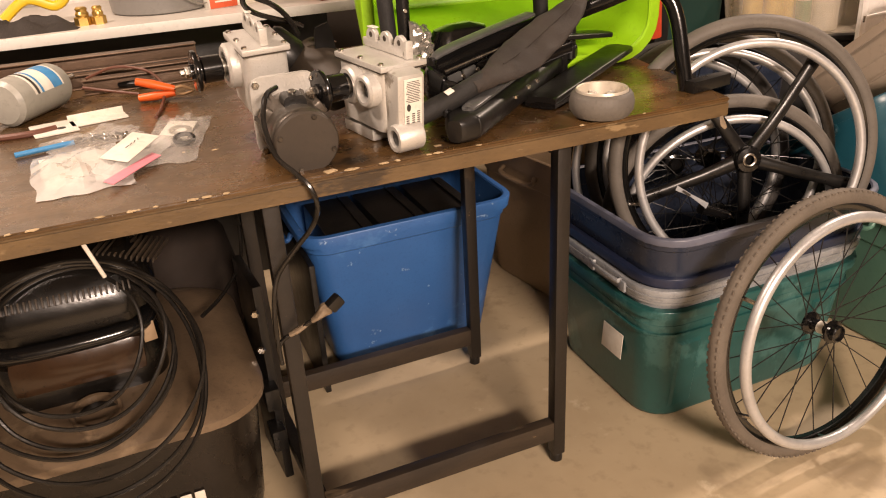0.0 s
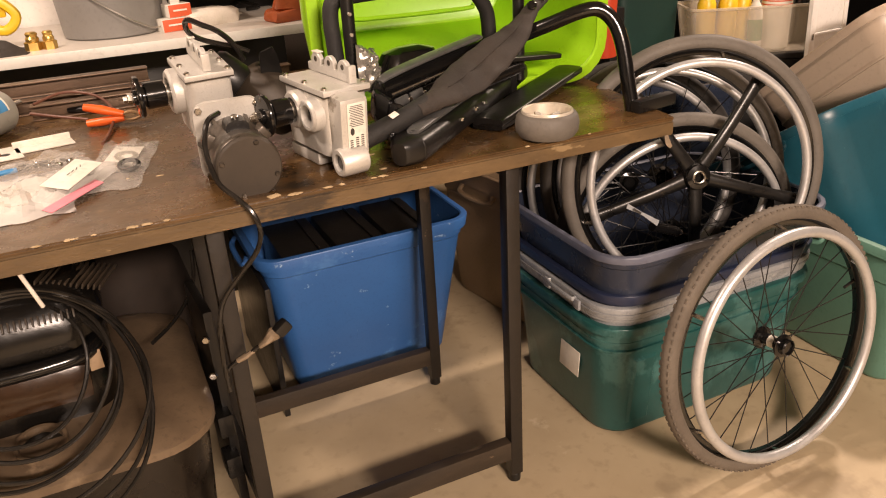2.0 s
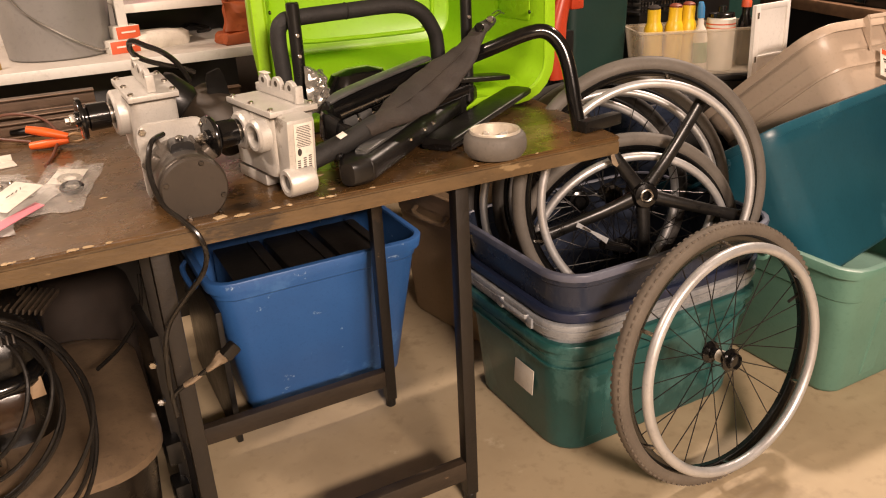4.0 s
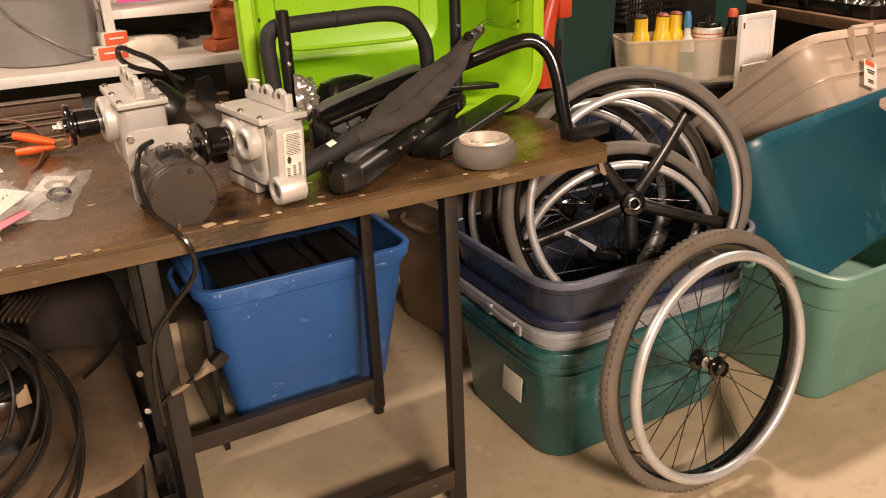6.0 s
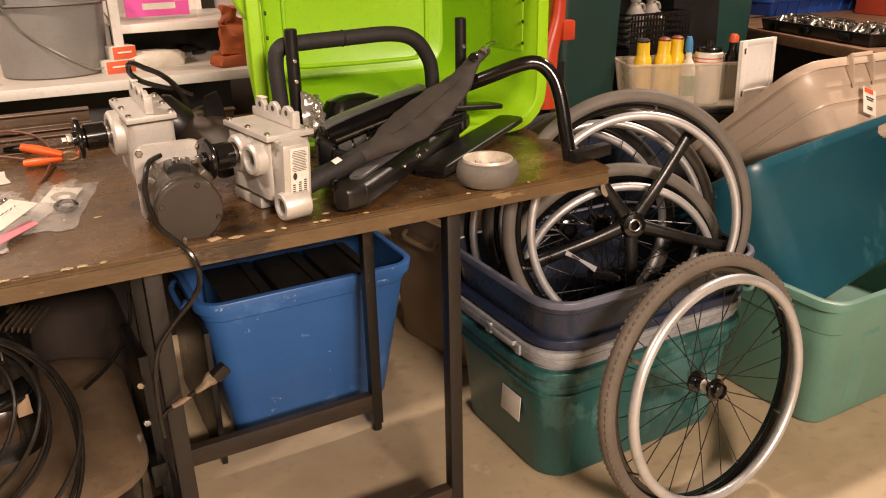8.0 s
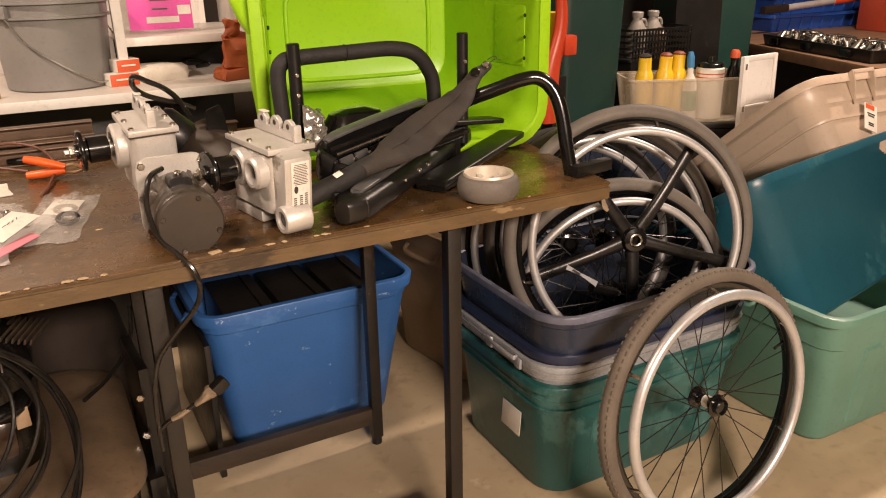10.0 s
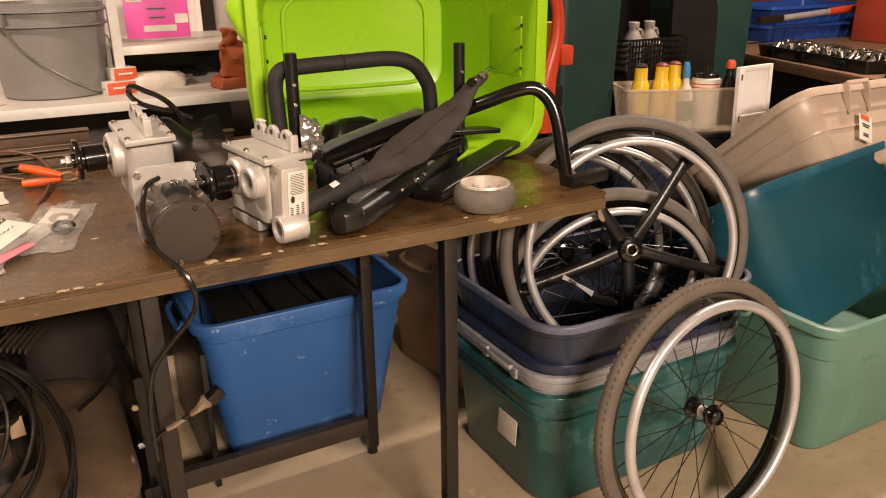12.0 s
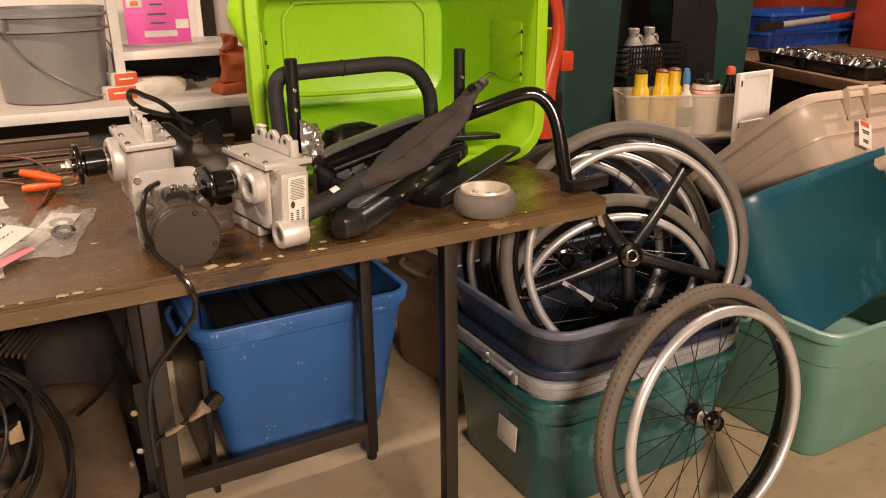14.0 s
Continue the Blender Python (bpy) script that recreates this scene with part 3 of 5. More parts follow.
def gearbox(m, label, motor, W, D, bx):
    """Local: x across, y back, z up from the table; the drive hub sticks out to -x."""
    t = thing("gear_motor", m, label, "gear motor", "gear motors on the bench")
    bm = loft([rounded(W - 0.008, D - 0.016, 0.012, 0.028), rounded(W - 0.006, D - 0.011, 0.012, 0.05), rounded(W - 0.006, D - 0.011, 0.012, 0.122)])
    part("housing", bm, ALU, t)
    part("gasket", box(W - 0.001, D - 0.002, 0.0022, at(0, 0, 0.1216), 0.0006), ALU_DARK, t)
    plate = part("cover_plate", box(W, D, 0.009, at(0, 0, 0.124), 0.002), ALU, t)
    for sx in (-1, 1):
        for sy in (-1, 0, 1):
            part("bolt", lathe([(0.0045, 0), (0.0045, 0.003), (0.003, 0.004)], at(sx * (W / 2 - 0.007), sy * (D / 2 - 0.011), 0.133), 10), STEEL, plate)
    br = part("top_bracket", box(0.009, D * 0.86, 0.014, at(bx, 0.012, 0.1335), 0.003), ALU, t)
    for k in range(3):
        sy = D * (0.32 - 0.29 * k)
        lug = part("lug", lathe([(0.0145, 0), (0.0155, 0.001), (0.0155, 0.007), (0.0145, 0.008)], facing((bx + 0.004, sy, 0.1505), (-1, 0, 0)), 26), ALU, br)
        part("lug_hole", turned(0.0048, 0.0088, facing((bx + 0.0044, sy, 0.155), (-1, 0, 0)), 0.0004, 16), ALU_DARK, br)
    part("end_post", box(0.013, 0.008, 0.027, at(bx, -D * 0.40, 0.1335), 0.002), ALU, br)
    part("worn_cap", box(0.011, 0.02, 0.002, at(bx, D * 0.31, 0.1655), 0.0008), LABEL, br, "white paint smear")
    for dy, r in (((0.01, 0.030), (-0.038, 0.026)) if motor == "back" else ((0.01, 0.036),)):
        boss = part("bore_boss", lathe([(r, 0.0), (r, 0.016), (r - 0.004, 0.02), (r * 0.66, 0.02), (r * 0.62, 0.004)], facing((0.005 - W / 2, dy, 0.092), (-1, 0, 0)), 32), ALU, t)
        part("bore", turned(r * 0.6, 0.006, facing((0.003 - W / 2, dy, 0.092), (-1, 0, 0)), 0.001, 28), BLACK, boss)
    mh = facing((-0.013 - W / 2, 0.01, 0.092), (-1, 0, 0))
    hub = part("drive_hub", lathe([(0.014, 0), (0.014, 0.008), (0.021, 0.009), (0.0215, 0.038), (0.0165, 0.040), (0.0165, 0.044), (0.032, 0.045), (0.033, 0.047), (0.033, 0.050), (0.032, 0.052), (0.012, 0.053), (0.012, 0.057)], mh, 36), BLACK_GLOSS, t)
    part("hub_sleeve", lathe([(0.0150, 0.001), (0.0155, 0.007), (0.0145, 0.008)], mh, 24), STEEL, hub)
    part("axle_nut", lathe([(0.008, 0.056), (0.009, 0.059), (0.009, 0.065), (0.005, 0.066), (0.005, 0.072), (0.003, 0.073)], mh, 6), STEEL, hub)
    for i in range(5):
        a = radians(72 * i + 20)
        part("stud_hole", turned(0.0042, 0.0085, mh @ at(0.025 * math.cos(a), 0.025 * math.sin(a), 0.0445), 0.0008, 12), ALU_DARK, hub)
    return t


ga = gearbox(pose(0.337, 1.315, 0.915, 7, -1, 4) @ at(0, 0, -0.133), "cast aluminium gear motor with a black drive hub and dark motor", "front", 0.077, 0.115, 0.0)
# motor of the first gearbox, pointing to the front
motor_m = facing((0.354, 1.222, 0.797), (0.0, -1, -0.04))


def under(ob, t):
    ob.parent = t
    ob.matrix_parent_inverse = t.matrix_world.inverted()
    return ob


bpy.context.view_layer.update()
under(part("motor_can", lathe([(0.045, -0.01), (0.05, 0.0), (0.05, 0.03), (0.047, 0.034), (0.047, 0.078), (0.0495, 0.082), (0.0495, 0.098), (0.047, 0.102)], motor_m, 48), ALU_DARK), ga)
cap = under(part("motor_cap", lathe([(0.048, 0.101), (0.048, 0.107), (0.0455, 0.110)], motor_m, 48), CAP), ga)
for a in (70, 160, 250, 340):
    under(part("cap_screw", turned(0.004, 0.004, motor_m @ at(0.041 * math.cos(radians(a)), 0.041 * math.sin(radians(a)), 0.1085), 0.001, 12), ALU_DARK), ga)
fl = under(part("motor_flange", loft([[motor_m @ Vector((p.x, p.y, z)) for p in [q + Vector((0, 0.012, 0)) for q in rounded(0.106, 0.125, 0.02, 0)]] for z in (-0.014, -0.004)]), ALU), ga)
for sx in (-1, 1):
    for sy in (-1, 1):
        under(part("flange_bolt", turned(0.006, 0.006, motor_m @ at(sx * 0.044, 0.012 + sy * 0.052, -0.005), 0.001, 6), STEEL), ga)
for a in (35, 90, 145):
    c, s = math.cos(radians(a)), math.sin(radians(a))
    under(part("brush_holder", box(0.022, 0.024, 0.026, motor_m @ at(0.045 * c, 0.045 * s, 0.02) @ pose(0, 0, 0, 0, 0, a - 90), 0.004), ALU_DARK if a != 90 else BLACK), ga)
for a in (15, 62, 118, 165):
    c, q = math.cos(radians(a)), math.sin(radians(a))
    under(part("gusset", loft([[motor_m @ Vector((r * c - w * q, r * q + w * c, z)) for r, w in ((0.03, -0.003), (0.054 - 0.2 * z, -0.003), (0.054 - 0.2 * z, 0.003), (0.03, 0.003))] for z in (-0.004, 0.02, 0.052)]), ALU_DARK), ga)
under(part("brake_cover", loft([[motor_m @ Vector((p.x, p.y + 0.044, z)) for p in rounded(0.034, 0.03, 0.009, 0)] for z in (0.03, 0.062)]), BLACK), ga)
under(part("terminal_screw", turned(0.006, 0.005, facing(tuple(motor_m @ Vector((0.0, 0.059, 0.046))), (0, -0.2, 1)), 0.001, 12), STEEL), ga)

gb = gearbox(pose(0.507, 1.212, 0.884, 2, 0, 12) @ at(0, 0, -0.133), "cast aluminium gear motor with a white barcode label", "back", 0.083, 0.145, 0.018)
bpy.context.view_layer.update()
lug_m = facing((0.508, 1.118, 0.775), (-0.98, -0.17, 0), 0)
under(part("mount_eye", lathe([(0.02, -0.024), (0.022, -0.022), (0.022, 0.018), (0.020, 0.021), (0.014, 0.021), (0.0135, 0.01)], lug_m, 30), ALU), gb)
under(part("mount_bore", turned(0.0125, 0.024, lug_m @ at(0, 0, -0.008), 0.001, 24), BLACK), gb)
under(part("mount_arm", box(0.048, 0.045, 0.105, pose(0.514, 1.140, 0.770, 6, 0, 10), 0.007), ALU), gb)
under(part("foot_flange", box(0.05, 0.10, 0.02, pose(0.492, 1.24, 0.7525, 0, 0, 10), 0.005), ALU), gb)
lab = under(part("label_plate", box(0.031, 0.0012, 0.080, pose(0.514, 1.140, 0.770, 6, 0, 10) @ at(0.002, -0.0233, 0.018), 0.0004), LABEL), gb)
LBL = pose(0.514, 1.140, 0.770, 6, 0, 10)
for k in range(13):
    under(part("print_bar", box(0.020 + 0.005 * ((k * 7) % 4) / 3, 0.0006, 0.0008, LBL @ at(0.002, -0.0242, 0.062 + 0.0026 * k)), INK), gb)
for cx in (-0.008, 0.002, 0.011):
    for k in range(7):
        under(part("barcode_bar", box(0.005, 0.0006, 0.0016, LBL @ at(cx, -0.0242, 0.0215 + 0.0034 * k + 0.3 * cx)), INK), gb)
under(part("logo_oval", lathe([(0.0045, 0), (0.0045, 0.0008)], LBL @ at(-0.006, -0.0238, 0.054) @ pose(0, 0, 0, 90, 0, 0) @ Matrix.Diagonal((0.75, 1.3, 1, 1)), 20), INK), gb)
mb = facing((0.452, 1.345, 0.835), (-0.3, 0.5, 0.28))
under(part("motor_can", lathe([(0.04, -0.05), (0.046, -0.045), (0.046, 0.03), (0.043, 0.036), (0.043, 0.05), (0.03, 0.055)], mb, 40), CAP), gb)
under(part("motor_end", lathe([(0.03, 0), (0.034, 0.01), (0.034, 0.05), (0.028, 0.06)], facing((0.405, 1.36, 0.86), (-0.5, 0.2, 0.45)), 28), BLACK), gb)
under(part("tape_tab", sweep([(0.455, 1.34, 0.872), (0.452, 1.333, 0.895), (0.449, 1.325, 0.912), (0.446, 1.318, 0.922)], [(0.019, 0.003), (0.017, 0.0025), (0.015, 0.002), (0.011, 0.001)], 10, up=(0, -1, 0), square=0.6), BLACK), gb)

# cables of the gear motors


def cable(name, pts, r, mat, label, m=None):
    ob = part(name, sweep(pts, r, 8, steps=8), mat)
    return tagged(ob, label, "cable")


cable("motor_cable", [(0.335, 1.19, 0.862), (0.312, 1.16, 0.858), (0.300, 1.135, 0.825), (0.305, 1.105, 0.785), (0.325, 1.083, 0.762), (0.340, 1.068, 0.742), (0.346, 1.066, 0.71), (0.338, 1.088, 0.672), (0.314, 1.1, 0.64), (0.282, 1.11, 0.597), (0.269, 1.112, 0.552), (0.265, 1.118, 0.488), (0.266, 1.12, 0.431)], 0.0040, CABLE, "black motor cable hanging over the bench edge")
cable("motor_cable", [(0.413, 1.345, 0.905), (0.405, 1.34, 0.923), (0.391, 1.33, 0.944), (0.371, 1.32, 0.962), (0.35, 1.32, 0.973), (0.334, 1.325, 0.981), (0.329, 1.335, 0.975), (0.333, 1.345, 0.96), (0.35, 1.355, 0.946), (0.379, 1.36, 0.934), (0.406, 1.36, 0.925), (0.426, 1.36, 0.915)], 0.0045, CABLE, "black motor cable looping above the gear motors")
plug = thing("cable_connector", at(0, 0, 0), "black cable connector with a frayed tape wrap", "connector")
part("connector_body", box(0.026, 0.016, 0.022, pose(0.366, 1.10, 0.523, 8, -34, 8), 0.005), BLACK, plug)
part("lead", sweep([(0.264, 1.124, 0.455), (0.272, 1.125, 0.47), (0.29, 1.12, 0.483), (0.32, 1.11, 0.502), (0.35, 1.102, 0.522)], 0.0036, 8), CABLE, plug)
part("tape_wrap", sweep([(0.286, 1.121, 0.481), (0.30, 1.117, 0.488), (0.313, 1.113, 0.497)], [(0.005, 0.004), (0.006, 0.005), (0.004, 0.004)], 9), TAPE, plug, "frayed tan tape wrap")
part("tape_wrap", sweep([(0.322, 1.11, 0.502), (0.334, 1.106, 0.512), (0.346, 1.103, 0.522), (0.354, 1.101, 0.524)], [(0.004, 0.004), (0.011, 0.006), (0.009, 0.012), (0.013, 0.009)], 9), TAPE, plug, "frayed tan tape wrap")

# ---- armrests, tubes and caster ----


def armrest():
    t = thing("armrest", at(0, 0, 0), "black wheelchair armrest with a worn grey pad strip", "armrest", "wheelchair parts on the bench")
    a, b = Vector((0.592, 1.105, 0.7525)), Vector((0.985, 1.435, 0.765))
    d = b - a
    P = lambda f, z, side=0.0: a + d * f + Vector((0.64 * side, -0.77 * side, z))
    part("body", sweep([P(-0.03, 0.024), P(0.02, 0.024), P(0.08, 0.024), P(0.5, 0.024), P(1.0, 0.026)], [(0.012, 0.018), (0.03, 0.023), (0.033, 0.023), (0.030, 0.022), (0.026, 0.02)], 20, square=0.55), BLACK, t)
    part("pad_strip", sweep([P(0.05, 0.046, 0.004), P(0.1, 0.05, 0.004), P(0.5, 0.051, 0.002), P(0.95, 0.05)], [(0.008, 0.003), (0.014, 0.006), (0.013, 0.006), (0.011, 0.005)], 12, square=0.4), PAD, t, "worn grey pad strip")
    part("side_lip", sweep([P(0.0, 0.045, -0.024), P(0.3, 0.05, -0.024), P(0.9, 0.05, -0.02)], [(0.003, 0.006)] * 3, 8), BLACK_GLOSS, t)
    for f in (0.3, 0.42, 0.5):
        part("screw", turned(0.005, 0.006, at(*P(f, 0.03, 0.032)), 0.001, 10), STEEL, t)


def side_tray():
    t = thing("armrest_tray", at(0, 0, 0), "black plastic armrest tray with exposed brackets", "armrest", "wheelchair parts on the bench")
    a, b = Vector((0.632, 1.262, 0.817)), Vector((0.835, 1.325, 0.846))
    d = b - a
    P = lambda f, z, s=0.0: a + d * f + Vector((0.3 * s, -0.95 * s, z))
    part("back_wall", sweep([P(-0.06, 0.0, -0.012), P(0.0, 0.0, -0.022), P(0.08, 0.0, -0.024), P(0.7, 0.0, -0.024), P(1.5, -0.006, -0.02)], [(0.010, 0.026), (0.010, 0.034), (0.010, 0.036), (0.010, 0.036), (0.010, 0.032)], 14, square=0.8), BLACK_GLOSS, t)
    part("floor_plate", sweep([P(-0.06, -0.032), P(0.02, -0.034), P(0.7, -0.034), P(1.5, -0.04)], [(0.02, 0.004), (0.036, 0.005), (0.036, 0.005), (0.03, 0.005)], 12, square=0.8), BLACK, t)
    part("front_lip", sweep([P(-0.08, -0.012, 0.008), P(-0.02, -0.016, 0.030), P(0.08, -0.022, 0.036), P(0.7, -0.026, 0.036), P(1.4, -0.034, 0.03)], [(0.006, 0.022), (0.006, 0.018), (0.006, 0.012), (0.006, 0.011), (0.005, 0.01)], 12, square=0.6), BLACK_GLOSS, t)
    part("end_cap", sweep([P(-0.085, 0.0, -0.016), P(-0.10, -0.004, 0.0), P(-0.075, -0.01, 0.02)], [(0.008, 0.028), (0.008, 0.028), (0.008, 0.024)], 12, square=0.6), BLACK_GLOSS, t)
    part("top_strip", sweep([P(-0.02, 0.034, -0.014), P(0.1, 0.040, -0.014), P(0.5, 0.042, -0.014), P(1.1, 0.041, -0.014)], [(0.008, 0.003), (0.016, 0.004), (0.016, 0.004), (0.014, 0.004)], 12, square=0.5), PAD, t, "grey worn upper strip")
    for f in (0.1, 0.26, 0.42, 0.58, 0.74):
        part("bracket", box(0.028, 0.006, 0.016, at(*P(f, -0.012, 0.012)) @ pose(0, 0, 0, 0, -10, 16), 0.001), PAD if f < 0.4 else BLACK_TUBE, t)
        part("bolt", turned(0.0045, 0.006, facing(tuple(P(f + 0.07, -0.006, 0.012)), (0.3, -0.9, 0.2)), 0.001, 8), STEEL, t)
    part("slide_rod", sweep([P(0.05, 0.006, -0.006), P(0.9, 0.004, -0.006)], 0.005, 10), STEEL, t)
    for f in (0.15, 0.8):
        part("foot", box(0.03, 0.03, P(f, 0).z - 0.788, at(P(f, 0).x, P(f, 0).y, 0.7522), 0.003), BLACK, t)


def fabric_flap():
    pts = [(0.640, 1.155, 0.824), (0.68, 1.17, 0.832), (0.715, 1.188, 0.839), (0.762, 1.21, 0.851), (0.825, 1.24, 0.874), (0.888, 1.27, 0.899), (0.925, 1.295, 0.917), (0.955, 1.318, 0.932), (1.0, 1.345, 0.947)]
    t = thing("fabric_armrest", at(0, 0, 0), "grey-black fabric armrest sling lying across the parts", "armrest", "wheelchair parts on the bench")
    bm = sweep(pts, [(0.012, 0.010), (0.021, 0.011), (0.031, 0.011), (0.039, 0.010), (0.037, 0.010), (0.027, 0.011), (0.017, 0.012), (0.014, 0.010), (0.008, 0.008)], 26, up=(-0.42, -0.62, 0.66), steps=9)
    for v in bm.verts:
        v.co += Vector((-0.42, -0.62, 0.66)) * (0.005 * noise.noise(v.co * 34) + 0.0025 * noise.noise(v.co * 95))
    part("sling", bm, FABRIC, t)
    part("seam", sweep([Vector(p) + Vector((-0.42, -0.62, 0.66)) * 0.012 for p in pts[2:7]], 0.0016, 6), FABRIC, t)
    part("end_bolt", turned(0.007, 0.012, facing((0.985, 1.332, 0.946), (-0.3, -0.8, 0.5)), 0.002, 14), STEEL, t)
    part("end_knob", turned(0.009, 0.014, facing((0.948, 1.308, 0.936), (-0.4, -0.7, 0.5)), 0.002, 14), BLACK_GLOSS, t)
    part("end_bolt", turned(0.004, 0.012, facing((0.93, 1.296, 0.918), (-0.4, -0.7, 0.5)), 0.001, 10), STEEL, t)
    for x, z in ((0.995, 0.957), (1.002, 0.952)):
        part("loose_thread", sweep([(x, 1.34, z), (x + 0.012, 1.338, z + 0.006), (x + 0.02, 1.337, z + 0.004)], 0.0009, 5), FABRIC, t)
    g = thing("foam_grip", at(0, 0, 0), "thick black foam hand grip with a torn white sticker", "grip", "wheelchair parts on the bench")
    part("tube", sweep([(0.525, 1.135, 0.792), (0.56, 1.14, 0.803), (0.61, 1.15, 0.815), (0.66, 1.17, 0.826), (0.72, 1.20, 0.834)], [(0.014, 0.014), (0.0165, 0.0165), (0.0165, 0.0165), (0.0165, 0.0165), (0.0155, 0.0155)], 18), FOAM, g)
    part("white_patch", box(0.016, 0.010, 0.0015, pose(0.592, 1.138, 0.8275, 28, -12, 25), 0.0007), LABEL, g, "torn white sticker")


armrest()
side_tray()
fabric_flap()
bp = thing("flange_plate", at(0, 0, 0), "matt black flange plate behind the bent tube", "plate", "wheelchair parts on the bench")
part("blade", sweep([(0.90, 1.345, 0.842), (1.05, 1.40, 0.822)], [(0.026, 0.006)] * 2, 14, square=0.9), BLACK, bp)
part("upright", box(0.016, 0.02, 0.085, pose(0.93, 1.36, 0.7525, 0, 0, 20), 0.002), BLACK_TUBE, bp)
hs = thing("plastic_housing", pose(0.735, 1.41, 0.7525, 0, 0, 14), "rounded black plastic housing lying in the lime bin's mouth", "housing")
part("shell", loft([rounded(0.14, 0.07, 0.03, 0.012, 6), rounded(0.15, 0.08, 0.034, 0.04, 6), rounded(0.145, 0.075, 0.034, 0.09, 6), rounded(0.11, 0.05, 0.024, 0.118, 6), rounded(0.05, 0.02, 0.009, 0.126, 6)]), BLACK_GLOSS, hs)
part("base", box(0.12, 0.05, 0.012, None, 0.003), BLACK, hs)
bar = thing("flat_bar", at(0, 0, 0), "flat matt black bar lying under the armrest", "bar", "wheelchair parts on the bench")
part("blade", sweep([(0.79, 1.20, 0.768), (1.155, 1.455, 0.782)], [(0.030, 0.007)] * 2, 20, square=1.0), BLACK, bar)
part("slot_plate", sweep([(0.79, 1.2, 0.76), (0.9, 1.275, 0.76)], [(0.03, 0.006)] * 2, 10, square=0.8), BLACK_GLOSS, bar)

for nm, pts, r, lb in (
    ("grab_bar", [(0.585, 1.375, 0.765), (0.583, 1.38, 0.88), (0.582, 1.385, 0.952), (0.592, 1.385, 0.977), (0.62, 1.385, 0.983), (0.72, 1.385, 0.986), (0.81, 1.385, 0.987), (0.858, 1.385, 0.974), (0.888, 1.39, 0.942), (0.902, 1.395, 0.90), (0.905, 1.40, 0.78)], 0.0145, "black foam-covered tube frame standing in the lime bin's mouth"),
    ("tube_loop", [(1.076, 1.162, 0.7525), (1.072, 1.172, 0.80), (1.068, 1.19, 0.87), (1.058, 1.205, 0.91), (1.036, 1.22, 0.932), (1.006, 1.235, 0.930), (0.96, 1.27, 0.908), (0.92, 1.31, 0.886), (0.88, 1.35, 0.865)], 0.0135, "glossy black bent tube armrest frame"),
):
    t = thing(nm, at(0, 0, 0), lb, "tube frame", "wheelchair parts on the bench")
    part("tube", sweep(pts, r, 16, up=(0.3, 0.9, 0.2)), FOAM if nm == "grab_bar" else BLACK_GLOSS, t)
    if nm == "grab_bar":
        part("grip_joint", ring_bar(r, 0.0012, facing((0.712, 1.385, 0.986), (1, 0, 0)), 20, 6), BLACK, t)
for x, y, z0, z1 in ((0.606, 1.36, 0.765, 1.012), (0.952, 1.365, 0.79, 1.010)):
    t = thing("tube_post", at(x, y, 0), "black steel upright tube with bright rivets", "tube", "wheelchair parts on the bench")
    part("tube", turned(0.0115, z1 - z0, at(0, 0, z0), 0.002, 20), BLACK_TUBE, t)
    for z in (z1 - 0.055, z1 - 0.09):
        part("rivet", turned(0.004, 0.0025, facing((0, -0.0112, z), (-0.2, -1, 0)), 0.001, 10), STEEL, t)
t = thing("square_tube", at(0, 0, 0), "short black square steel tube on the bench corner", "tube", "wheelchair parts on the bench")
part("tube", box(0.022, 0.10, 0.022, pose(1.115, 1.15, 0.7525, 0, 0, -80), 0.002), BLACK_TUBE, t)


def caster(m):
    t = thing("caster_wheel", m, "grey rubber caster wheel with a bare metal hub lying flat", "caster wheel")
    part("tyre", lathe([(0.036, 0.002), (0.047, 0.004), (0.0535, 0.014), (0.0545, 0.026), (0.052, 0.038), (0.048, 0.043), (0.044, 0.044), (0.0435, 0.03), (0.0365, 0.01)], n=48, closed=True), TYRE_GREY, t)
    hub = part("hub", lathe([(0.030, 0.008), (0.043, 0.03), (0.044, 0.046), (0.0425, 0.0485), (0.0395, 0.047), (0.036, 0.018), (0.016, 0.016), (0.014, 0.034), (0.009, 0.035), (0.008, 0.020)], n=40), make("cream_cast_metal", (0.66, 0.6, 0.5), (0.55, 0.49, 0.4), 25, 0.4, 0.4), t)
    part("bearing", turned(0.008, 0.006, at(0, 0, 0.026), 0.001, 16), BLACK, hub)
    for i in range(5):
        part("rib", box(0.018, 0.004, 0.010, pose(0, 0, 0.027, 0, 0, 72 * i) @ at(0.025, 0, 0), 0.001), ALU, hub)


caster(pose(0.858, 1.112, 0.7525, 0, 0, 20))

